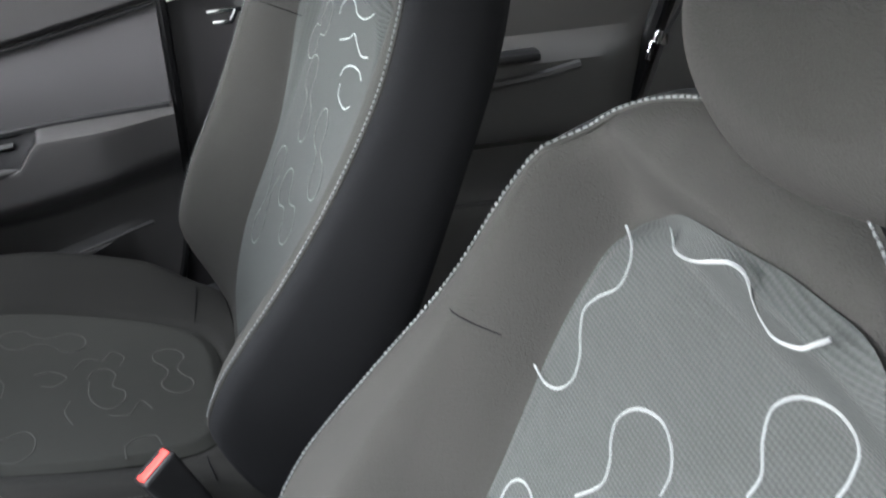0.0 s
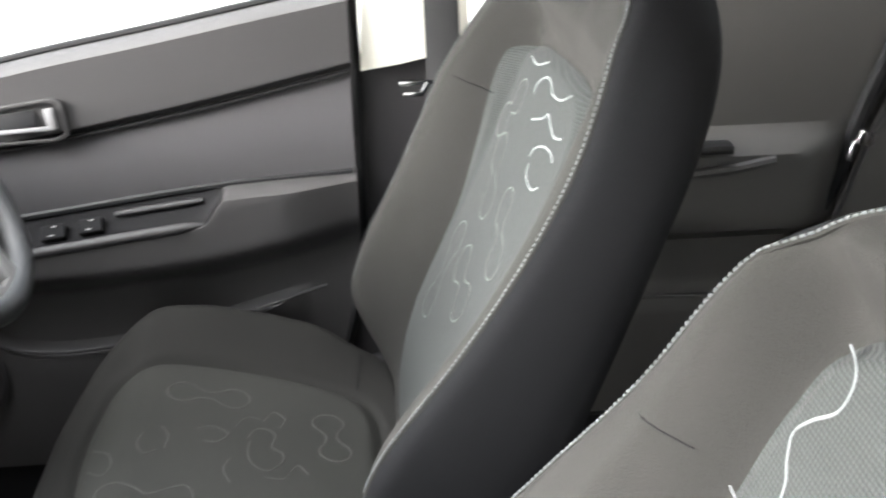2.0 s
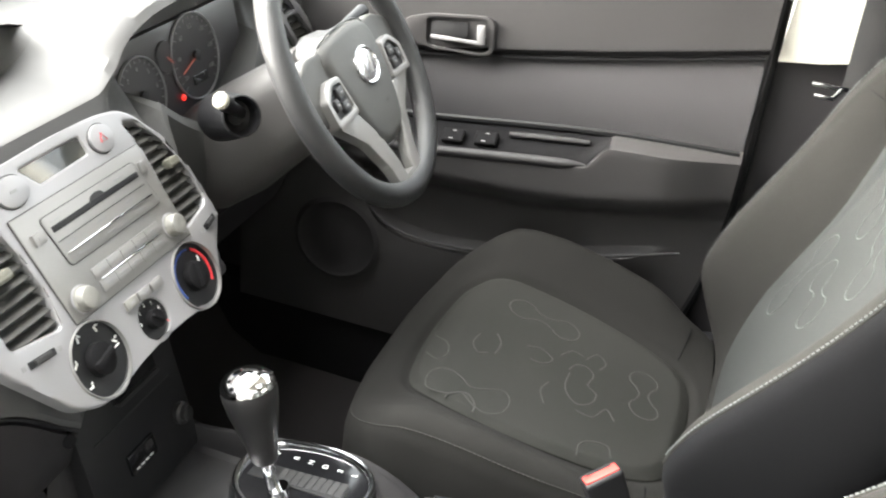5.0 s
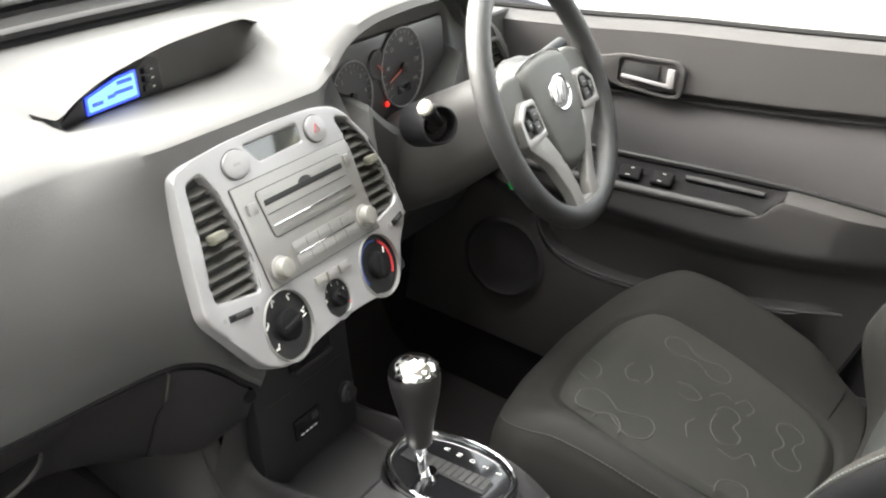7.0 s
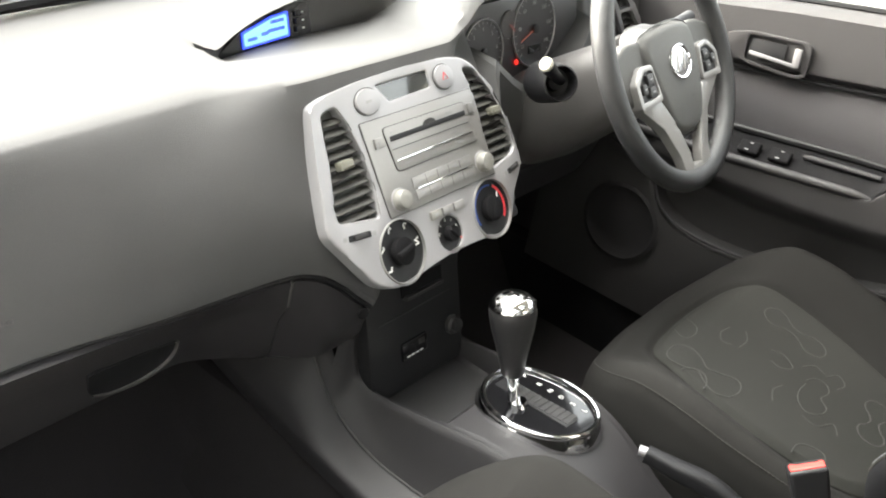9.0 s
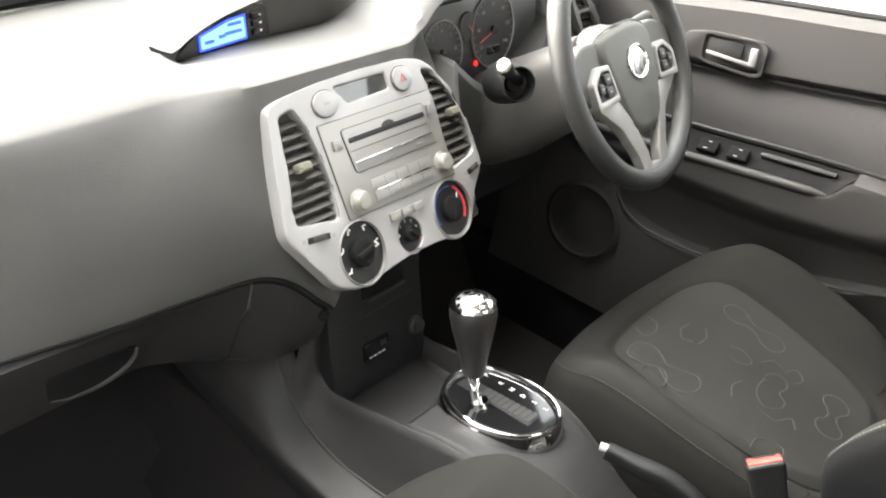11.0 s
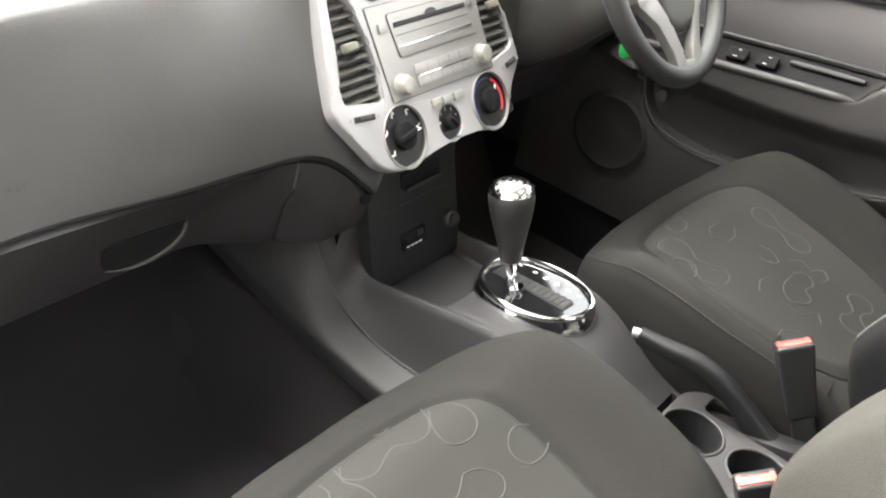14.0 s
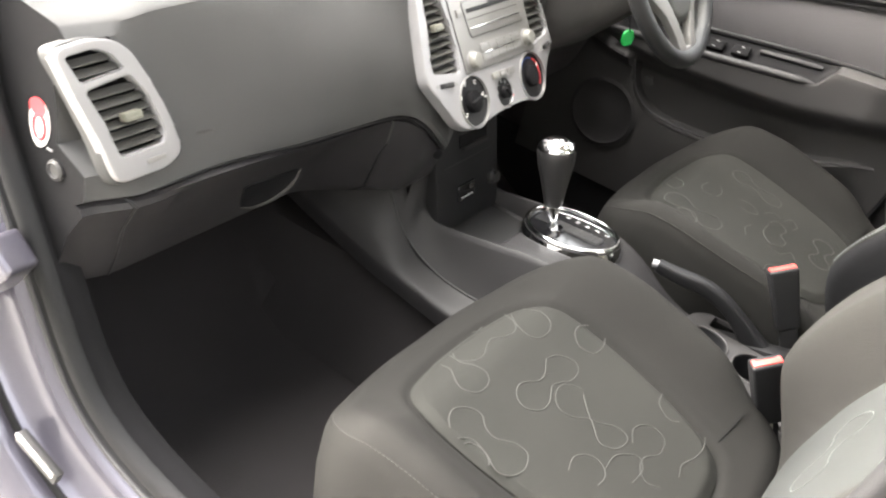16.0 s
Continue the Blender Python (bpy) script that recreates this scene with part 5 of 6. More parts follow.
for s in (-1, 1):
    part("upper_spoke", plate(MH @ Matrix.Translation((0, 0, -0.006)), rounded([(s * 0.045, 0.056), (s * 0.110, 0.060), (s * 0.160, 0.040), (s * 0.162, 0.000), (s * 0.120, -0.030), (s * 0.060, -0.030)], 0.014), depth=0.022, bevel=0.007, seg=3), HUB, wheel, "grey upper spoke")
    pod = rounded([(s * 0.076, 0.024), (s * 0.104, 0.026), (s * 0.130, 0.006), (s * 0.129, -0.030), (s * 0.066, -0.028)], 0.006)
    inner = rounded([(s * 0.078, 0.016), (s * 0.101, 0.018), (s * 0.122, 0.003), (s * 0.121, -0.021), (s * 0.072, -0.020)], 0.005)
    pods = part("switch_bezel", plate(MH @ Matrix.Translation((0, 0, 0.005)), pod, (inner,), 0.016, 0.0015), SILVER2, wheel, "satin silver switch surround")
    part("switch_pad", plate(MH @ Matrix.Translation((0, 0, 0.001)), inner, depth=0.006), BLACK, pods)
    for du, dv in ((0.090, 0.006), (0.090, -0.011), (0.110, -0.004)):
        part("switch", box(MH @ pose(s * du, dv, 0.0035), 0.017 if du < 0.1 else 0.011, 0.0145, 0.006, 0.002), DARK, pods)
        part("print_or_glint_bar", box(MH @ pose(s * du, dv, 0.0068), 0.006, 0.002, 0.0004), GREY, pods)
    spoke = rounded([(s * 0.129 + 0.006, -0.044), (s * 0.068 + 0.006, -0.044), (s * 0.038 + 0.004, -0.088), (s * 0.014, -0.140), (s * 0.012, -0.162), (s * 0.040, -0.162), (s * 0.046, -0.130), (s * 0.072, -0.085)], 0.007)
    part("lower_spoke", plate(MW @ Matrix.Translation((0, 0, 0.002)), spoke, depth=0.014, bevel=0.004), SILVER2, wheel, "satin silver lower spoke")
part("spoke_joint", plate(MW @ Matrix.Translation((0, 0, 0.0015)), rounded([(-0.045, -0.150), (0.045, -0.150), (0.050, -0.170), (-0.050, -0.170)], 0.006), depth=0.014, bevel=0.003), SILVER2, wheel)
badge = part("badge", tube([MH @ Vector((x, y + 0.012, 0.0095 - 1.2 * x * x)) for x, y in oval(0, 0, 0.0290, 0.0225, 40)], 0.0022, 8, True), CHROME, wheel, "oval chrome badge")
part("badge_field", plate(MH @ Matrix.Translation((0, 0.012, 0.0096)), oval(0, 0, 0.0275, 0.0210, 36), depth=0.0016, bevel=0.0005), BRIGHT, badge)
for u in (-0.0105, 0.0105):
    part("badge_bar", box(MH @ pose(u, 0.012, 0.0102, 0, 0, 68), 0.026, 0.0040, 0.0012, 0.0004), SILVER2, badge)
part("cover_gap", tube([MH @ Vector((p.x * 1.015, p.y * 1.015 - 0.002, 0.0015 - 1.2 * p.x * p.x - 0.8 * p.y * p.y)) for p in hub], 0.0013, 6, True), DARK, wheel)
part("hub_mark", box(MH @ pose(0.014, -0.040, 0.0080), 0.010, 0.002, 0.0004), DARK, wheel)
column = thing("steering_column", (0.335, 0.62, 0.64), "dark plastic steering column shroud with stalks", "steering column")
cm = axes((0.350, 0.622, 0.660), (1, 0, 0), (0, math.sin(radians(33)), math.cos(radians(33))))
rows = []
for z, sx, sy, oy in ((0.062, 0.050, 0.050, -0.012), (0.057, 0.060, 0.058, -0.012), (0.0, 0.074, 0.064, -0.022), (-0.08, 0.080, 0.072, -0.034), (-0.14, 0.08, 0.07, -0.040)):
    rows.append([cm @ Vector((x, y + oy, z)) for x, y in oval(0, 0, sx, sy, 40, 3.0)])
part("shroud", sheet(rows, True, True), SHROUD, column, "dark grey shroud")
part("hub_collar", lathe(cm @ pose(0, 0.006, 0.06), [(0.046, 0), (0.046, 0.02), (0.042, 0.03), (0.04, 0.045)], 32), BLACK, column)
ig = axes((0.206, 0.606, 0.680), (0.80, -0.58, 0.0), (0.22, 0.30, 0.93))
part("key_boss", lathe(ig, [(0.030, -0.060), (0.028, -0.030), (0.0255, -0.006), (0.0245, 0.000), (0.023, 0.001), (0.0215, -0.003)], 32, cap=False), BLACK, column, "dark boss round the ignition")
part("key_barrel", lathe(ig, [(0.0216, -0.002), (0.020, -0.022), (0.012, -0.024), (0.010, -0.018), (0.001, -0.018)], 28), BLACK, column, "black ignition barrel")
part("wiper_stalk", join(tube([(0.225, 0.618, 0.675), (0.180, 0.607, 0.700), (0.160, 0.603, 0.712)], [0.007, 0.008, 0.0085], 12), tube([(0.162, 0.603, 0.711), (0.147, 0.600, 0.720)], 0.0105, 14)), BLACK, column, "black stalk")
part("stalk_tip", lathe(axes((0.146, 0.600, 0.7205), (0.1, 1, 0), (0.5, 0, 1)) @ pose(0, 0, 0, 180), [(0.0096, -0.002), (0.0096, 0.002), (0.0075, 0.004), (0.001, 0.0045)], 20), CREAM, column, "pale stalk end cap")
part("light_stalk", tube([(0.43, 0.60, 0.70), (0.50, 0.60, 0.715), (0.545, 0.598, 0.722)], [0.007, 0.009, 0.010], 12), BLACK, column)
tag = thing("key_tag", (0.490, 0.60, 0.515), "bright green plastic key tag hanging under the column", "key tag")
part("tag", plate(axes((0.490, 0.600, 0.515), (1, -0.3, 0), (0, 0.1, 1)), rounded([(-0.017, 0.010), (-0.008, 0.017), (0.012, 0.014), (0.018, -0.002), (0.014, -0.014), (-0.010, -0.016), (-0.018, -0.006)], 0.004), depth=0.003, bevel=0.0008), GREEN, tag)
part("cord", tube([(0.488, 0.60, 0.529), (0.46, 0.605, 0.575), (0.43, 0.61, 0.61)], 0.0012, 6), BLACK, tag)

# ---- centre console ----
con = thing("centre_console", (0.0, 0.40, 0.1), "dark grey plastic centre console with open tray and cup holders", "console")


RIM_Z = [(-0.30, 0.245), (0.10, 0.262), (0.22, 0.270), (0.33, 0.318), (0.42, 0.329), (0.505, 0.316), (0.575, 0.304), (0.612, 0.300), (0.634, 0.311), (0.645, 0.335), (0.653, 0.40), (0.664, 0.47)]
CREASE_Z = [(-0.30, 0.16), (0.30, 0.222), (0.50, 0.224), (0.56, 0.229), (0.60, 0.242), (0.63, 0.259), (0.66, 0.286), (0.69, 0.335)]


def con_half(y, s):
    """Half width of the console; it is wider towards the driver."""
    return knots(y, [(-0.30, 0.082), (0.20, 0.086), (0.42, 0.088), (0.60, 0.092), (0.69, 0.097)]) + (0.024 * smooth(0.25, 0.40, y) if s > 0 else 0.0)


rows = []
for y in [-0.30 + 0.02 * j for j in range(40)] + [0.495, 0.505, 0.512, 0.520, 0.535, 0.55, 0.565, 0.58, 0.592, 0.602, 0.612, 0.619, 0.625, 0.630, 0.635, 0.639, 0.643, 0.647, 0.650, 0.653, 0.658, 0.664]:
    t = knots(y, RIM_Z)
    inside = smooth(0.500, 0.516, y)
    low = knots(y, CREASE_Z)
    floor_z = t - 0.070 * smooth(-0.115, -0.10, y) * (1 - smooth(0.205, 0.215, y)) + (0.272 - t) * inside
    half = []
    for s in (-1, 1):
        w = con_half(y, s)
        half.append([(s * (w + 0.016), low - 0.03), (s * (w + 0.026), low - 0.006), (s * (w + 0.0275), low), (s * (w + 0.025), low + 0.005), (s * (w + 0.010), low + 0.45 * (t - low)), (s * (w + 0.002), t - 0.012), (s * (w - 0.001), t - 0.004), (s * (w - 0.005), t), (s * (w - 0.010), t - 0.001), (s * (w - 0.0135), t - 0.006 * inside), (s * (w - 0.017), floor_z + 0.004 * inside), (s * (w - 0.024), floor_z)])
    rows.append([(a, y, b) for a, b in half[0] + [(0.0, floor_z)] + half[1][::-1]])
part("console_body", sheet(rows), LINING, con, "dark grey plastic moulding", 32)
# paler bar along each crease, a highlight put into the colour
for s in (-1, 1):
    seam = [(s * (con_half(y, s) + 0.0275), y, knots(y, CREASE_Z) + 0.001) for y in [0.24 + 0.45 * k / 30 for k in range(31)]]
    part("crease_highlight", tube(seam, 0.0016, 6), DOORP, con)
mat_rows = [[(x, 0.518 + 0.125 * j / 12, 0.2735) for x in (-0.063, -0.03, 0.0, 0.03, 0.06, 0.088)] for j in range(13)]
part("tray_mat", sheet(mat_rows), DARK, con, "dark mat in the open tray")
# side lining that sweeps down to the carpet
for s in (-1, 1):
    rows = []
    for j in range(33):
        y = 0.36 + 0.52 * j / 32
        h = knots(y, [(0.36, 0.228), (0.52, 0.232), (0.60, 0.245), (0.63, 0.265), (0.66, 0.320), (0.70, 0.385), (0.88, 0.44)])
        b = knots(y, [(0.36, 0.190), (0.53, 0.205), (0.57, 0.212), (0.68, 0.232), (0.77, 0.256), (0.88, 0.29)])
        rows.append([(s * (0.160 - (0.052 - 0.020 * (s > 0)) * math.sin(math.pi / 2 * k / 9) ** 1.6), y, b + (h - b) * k / 9) for k in range(10)])
        rows[-1].insert(0, (s * 0.162, y, b - 0.006))
        rows[-1].insert(0, (s * 0.156, y, b - 0.035))
    part("side_lining", sheet(rows), LINING, con, "grey lining beside the footwell", 50)
part("carpet_clip", lathe(axes((-0.150, 0.80, 0.272), (0.7, 0.7, 0), (-0.3, 0.3, 0.9)), [(0.008, -0.004), (0.008, 0.003), (0.005, 0.006), (0.001, 0.006)], 14), BLACK, con, "black trim clip")
# selector gate
MGT = axes((0.022, 0.430, 0.3335), (1, 0.0, 0.0), (0, 1, -0.06))
G = [(p.x, p.y) for p in spline([(-0.060, 0.0), (-0.050, 0.042), (-0.020, 0.070), (0.022, 0.075), (0.056, 0.052), (0.066, 0.0), (0.058, -0.045), (0.030, -0.075), (-0.010, -0.076), (-0.046, -0.048)], 6)]
part("gate_plate", plate(MGT @ Matrix.Translation((0, 0, 0.004)), G, depth=0.004), GLOSS, con, "gloss black selector plate")
part("gate_ring", tube([MGT @ Vector((x, y, 0.005)) for x, y in G], 0.005, 10, True, flat=(0.0045, 0.0055), up=(0, 0, 1)), CHROME, con, "chrome ring round the selector")
part("gate_skirt", sheet([[MGT @ Vector((x * k, y * k, z)) for x, y in G] for k, z in ((1.06, 0.003), (1.13, -0.010), (1.12, -0.030))], True), CHROME, con, "chrome skirt under the selector ring")
part("gate_slot", box(MGT @ pose(0.005, 0.004, 0.0045, 0, 0, -3), 0.026, 0.118, 0.002, 0.0008), BLACK, con)
for k in range(9):
    part("slot_blind", box(MGT @ pose(0.006, -0.048 + 0.009 * k, 0.0060, 0, 0, -3), 0.024, 0.0075, 0.0008), DARK, con)
for k, ch in enumerate("PRND2L"):
    lettering("gear_letter", ch, MGT @ pose(0.042 - 0.001 * k, 0.047 - 0.0185 * k - 0.006 * (k > 0), 0.0045, 0, 0, 0), 0.0095, WHITE, con)
lever = thing("gear_selector", (0.0, 0.452, 0.330), "black gear selector knob with chrome cap on a steel stem", "gear lever")
part("stem", tube([(0.004, 0.447, 0.322), (0.002, 0.456, 0.352), (0.0, 0.466, 0.388)], 0.0075, 14), CHROME, lever, "polished steel stem")
part("stem_collar", tube([(0.005, 0.445, 0.330), (0.004, 0.449, 0.342)], 0.012, 16), CHROME, lever)
km = axes((0.0, 0.463, 0.378), (1, 0, 0), (0, 0.97, -0.24))
prof = [(0.002, 0.0), (0.0115, 0.0), (0.0135, 0.004), (0.0160, 0.022), (0.0205, 0.045), (0.0252, 0.068), (0.0272, 0.083), (0.0274, 0.092), (0.0255, 0.102), (0.0195, 0.109), (0.009, 0.1125), (0.001, 0.113)]
part("knob", lathe(km, prof, 32, 1.08, 1.12), GRIP, lever, "black grained knob")
part("knob_cap", lathe(km, [(0.0272, 0.0965), (0.0270, 0.0985), (0.0255, 0.1040), (0.0205, 0.1100), (0.0120, 0.1142), (0.001, 0.1155)], 32, 1.08, 1.12), CHROME, lever, "chrome cap")
part("cap_wedge", plate(axes((0.0, 0.4890, 0.470), (1, 0, 0), (0, 0.15, 1)) @ Matrix.Translation((0, 0, 0.0275)), rounded([(-0.017, 0.014), (0.017, 0.014), (0.008, -0.012), (-0.008, -0.012)], 0.004), depth=0.010, bevel=0.002), CHROME, lever, "chrome tongue")
# hand brake and cup holders
brake = thing("hand_brake", (0.057, 0.10, 0.26), "black hand brake lever with silver button", "hand brake")
hb = spline([(0.053, 0.282, 0.340), (0.062, 0.244, 0.337), (0.073, 0.204, 0.334), (0.080, 0.169, 0.322), (0.088, 0.129, 0.297), (0.093, 0.096, 0.275), (0.095, 0.055, 0.255)], 5, False)
rows = []
for k, p in enumerate(hb):
    f = k / (len(hb) - 1)
    d = (hb[min(k + 1, len(hb) - 1)] - hb[max(k - 1, 0)]).normalized()
    across = d.cross(Vector((0, 0, 1))).normalized()
    over = across.cross(d)
    wide, deep = 0.0095 + 0.0030 * smooth(0.0, 0.25, f), 0.0125 + 0.004 * smooth(0.0, 0.3, f) + 0.016 * smooth(0.55, 0.95, f)
    rows.append([p + across * x + over * (y * (0.0095 if y > 0 else deep)) for x, y in oval(0, 0, wide, 1.0, 24, 3.2)])
part("grip", sheet(rows, True, True), BLACK, brake, "thick black grip", 60)
part("release_button", tube([(0.0535, 0.277, 0.3415), (0.050, 0.291, 0.3405)], 0.0068, 14), SILVER, brake, "silver release button")
part("gaiter", box(pose(0.092, 0.105, 0.250, -14), 0.037, 0.160, 0.04, 0.010), BLACK, brake)
DECK = axes((0.0, 0.05, 0.2625), (1, 0, 0), (0, 1, 0.035))
cups = [oval(0.020, y, 0.041, 0.041, 36) for y in (0.115, 0.022)]
brake_slot = rounded([(0.073, -0.03), (0.108, -0.03), (0.108, 0.125), (0.073, 0.125)], 0.008)
part("deck", plate(DECK @ Matrix.Translation((0, 0, 0.006)), rounded([(-0.080, -0.16), (0.114, -0.16), (0.114, 0.130), (0.085, 0.160), (-0.070, 0.160)], 0.02), (*cups, brake_slot), 0.008, 0.002), DOORP, con, "grey plastic deck round the cup holders")
for loop, y in zip(cups, (0.115, 0.022)):
    c = DECK @ Matrix.Translation((0.020, y, 0.004))
    part("cup_holder", lathe(c, [(0.0412, 0.0), (0.0385, -0.012), (0.0365, -0.060), (0.030, -0.063), (0.001, -0.063)], 36), BLACK, con, "round deep cup holder")
    part("cup_rim", tube([DECK @ Vector((u, v, 0.0065)) for u, v in loop], 0.0022, 8, True), DOORP, con)
part("console_tray", box(pose(0.0, -0.17, 0.250), 0.15, 0.12, 0.03, 0.008), DOORP, con, "grey plastic rear tray")


def buckle(p, turn, up, label, cream=False):
    b = thing("belt_buckle", p, label, "belt buckle", "front belt buckles")
    wide = Vector((math.cos(radians(turn)), math.sin(radians(turn)), 0.0))
    m = axes(p, wide - up * wide.dot(up), up.cross(wide))
    body = part("housing", box(m @ pose(0, 0, -0.052), 0.036, 0.021, 0.104, 0.005, 3, 1.30), BLACK, b, "black plastic housing")
    part("release", box(m @ pose(0, -0.0015, -0.0012), 0.041, 0.0150, 0.006, 0.0020), RED, body, "red release button")
    part("slot", box(m @ pose(0, 0.0045, 0.0012), 0.030, 0.0040, 0.002, 0.0008), BLACK, body)
    part("strap", box(m @ pose(0, 0, -0.128), 0.030, 0.010, 0.07, 0.003), BLACK, b)
    if cream:
        part("label_flag", box(m @ pose(-0.004, -0.006, -0.110), 0.018, 0.010, 0.014, 0.002), CREAM, b, "cream label")
    return b


buckle((0.113, 0.113, 0.402), -58, Vector((-0.04, 0.44, 0.90)).normalized(), "black belt buckle with red button beside the driver's seat")
buckle((-0.140, 0.051, 0.390), -52, Vector((-0.18, 0.32, 0.93)).normalized(), "black belt buckle with red button beside the passenger seat", True)


# ---- driver's door ----
POCKET = [(0.03, 0.418), (0.103, 0.401), (0.221, 0.370), (0.34, 0.337), (0.46, 0.321), (0.53, 0.321), (0.575, 0.332), (0.605, 0.356), (0.622, 0.39), (0.634, 0.43), (0.66, 0.44), (0.85, 0.45)]


def door_x(y, z):
    """How far out the lining lies."""
    arm_top = knots(y, [(0.05, 0.573), (0.26, 0.560), (0.55, 0.524), (0.80, 0.50)])
    arm_bot = knots(y, [(0.05, 0.488), (0.30, 0.440), (0.60, 0.425), (0.80, 0.44)])
    x = 0.700
    arm_top -= 0.036 * smooth(0.232, 0.268, y)
    t = smooth(arm_bot - 0.03, arm_bot + 0.03, z) * (1 - smooth(arm_top - 0.004, arm_top + 0.006, z))
    x -= 0.055 * t * (1 - smooth(0.62, 0.80, y)) * (0.55 + 0.45 * smooth(0.03, 0.16, y))
    belt = knots(y, [(0.03, 0.733), (0.30, 0.676), (0.55, 0.634), (0.82, 0.60)])
    x -= 0.016 * smooth(belt - 0.003, belt + 0.010, z)
    low = knots(y, POCKET)
    x -= 0.034 * (1 - smooth(low - 0.012, low + 0.002, z)) * smooth(0.10, 0.20, y)
    return x


door = thing("door", (0.72, 0.42, 0.15), "dark grey driver's door lining with chrome handle and armrest", "car door")
rows = []
for j in range(90):
    y = 0.045 + 0.80 * j / 89
    sill = knots(y, [(0.03, 0.826), (0.15, 0.805), (0.31, 0.775), (0.48, 0.745), (0.62, 0.716), (0.85, 0.675)])
    low = knots(y, POCKET)
    arm_bot = knots(y, [(0.05, 0.488), (0.30, 0.440), (0.60, 0.425), (0.80, 0.44)])
    arm_top = knots(y, [(0.05, 0.573), (0.26, 0.560), (0.55, 0.524), (0.80, 0.50)])
    belt = knots(y, [(0.03, 0.733), (0.30, 0.676), (0.55, 0.634), (0.82, 0.60)])
    arm_top -= 0.036 * smooth(0.232, 0.268, y)
    levels = [(0.12, 8), (min(low - 0.014, arm_bot - 0.05), 6), (min(low + 0.004, arm_bot - 0.032), 4), (arm_bot - 0.03, 12), (arm_bot + 0.03, 6), (arm_top - 0.005, 8), (arm_top + 0.007, 10), (belt - 0.004, 10), (belt + 0.011, 8), (sill, 0)]
    heights = [a + (b - a) * q / n for (a, n), (b, _) in zip(levels, levels[1:]) for q in range(n)] + [sill]
    row = []
    for z in heights:
        lead = 0.075 * smooth(0.60, 0.10, z) ** 2 * (1 - smooth(0.045, 0.30, y))
        row.append((door_x(y, z), y + lead, z))
    row += [(0.70, y, sill + 0.010), (0.735, y, sill + 0.012)]
    rows.append(row)
part("lining", sheet(rows), DOORP, door, "dark grey moulded door lining", 40)
rows = []
for j in range(40):
    y = 0.047 + 0.753 * j / 39
    a = knots(y, [(0.05, 0.573), (0.26, 0.560), (0.55, 0.524), (0.80, 0.50)]) + 0.006
    b = knots(y, [(0.03, 0.733), (0.30, 0.676), (0.55, 0.634), (0.82, 0.60)]) - 0.010
    rows.append([(door_x(y, a + (b - a) * k / 10) - 0.002 - 0.004 * math.sin(math.pi * k / 10), y, a + (b - a) * k / 10) for k in range(11)])
part("cloth_insert", sheet(rows), DOORF, door, "dark grey cloth insert", 40)
# black strips stand in for the shade in the joints beside the cloth
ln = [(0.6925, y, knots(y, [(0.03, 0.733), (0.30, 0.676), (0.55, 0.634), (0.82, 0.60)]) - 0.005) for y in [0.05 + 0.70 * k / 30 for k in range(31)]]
part("gap_shade_strip", tube(ln, 0.005, 6, flat=(0.0032, 0.0025), up=(1, 0, 0)), BLACK, door)
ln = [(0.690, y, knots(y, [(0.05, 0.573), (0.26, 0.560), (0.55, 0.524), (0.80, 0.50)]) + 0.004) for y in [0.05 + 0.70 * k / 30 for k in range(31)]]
part("gap_shade_strip", tube(ln, 0.005, 6, flat=(0.005, 0.004), up=(1, 0, 0)), BLACK, door)
ln = [(0.683, y, knots(y, [(0.03, 0.826), (0.15, 0.805), (0.31, 0.775), (0.48, 0.745), (0.62, 0.716), (0.85, 0.675)]) + 0.006) for y in [0.05 + 0.78 * k / 20 for k in range(21)]]
part("window_seal", tube([(x + 0.045, y, z + 0.008) for x, y, z in ln], 0.006, 8), RUBBER, door)
gl = []
for j in range(12):
    y = 0.06 + 0.75 * j / 11
    s = knots(y, [(0.03, 0.826), (0.15, 0.805), (0.31, 0.775), (0.48, 0.745), (0.62, 0.716), (0.85, 0.675)])
    t = knots(y, [(0.0, 1.14), (0.40, 1.10), (0.65, 0.98), (0.85, 0.80)])
    gl.append([(0.735 - 0.10 * (k / 8) ** 1.3, y, s + 0.012 + (t - s - 0.012) * k / 8) for k in range(9)])
pane = part("pane", sheet(gl), GLASS, door, "clear side window")
pane.visible_shadow = False
# handle in its bezel
MD = axes((0.6805, 0.508, 0.6715), (0, -1, 0.10), (0.0, 0.10, 1))
bz = rounded([(-0.080, -0.010), (-0.072, 0.018), (-0.03, 0.028), (0.060, 0.031), (0.072, 0.022), (0.070, -0.026), (0.050, -0.031), (-0.03, -0.026)], 0.012)
cup = rounded([(-0.036, -0.021), (-0.036, 0.022), (0.054, 0.026), (0.064, 0.019), (0.063, -0.021), (0.050, -0.026)], 0.009)
bezel = part("handle_bezel", plate(MD @ Matrix.Translation((0, 0, 0.0015)), bz, (cup,), 0.004, 0.0012), DOORP, door, "dark handle bezel")
inset(MD @ Matrix.Translation((0, 0, 0.0005)), cup, 0.014, MATT, "handle_cup", bezel)
part("handle", join(box(MD @ pose(0.012, -0.008, 0.004, 0, 0, -3), 0.082, 0.0055, 0.006, 0.002), box(MD @ pose(0.051, 0.003, 0.003), 0.013, 0.030, 0.007, 0.003)), SILVER, bezel, "bright silver pull handle")
part("handle_flap", box(MD @ pose(0.000, 0.006, -0.002, -14), 0.060, 0.022, 0.004, 0.0015), BLACK, bezel)


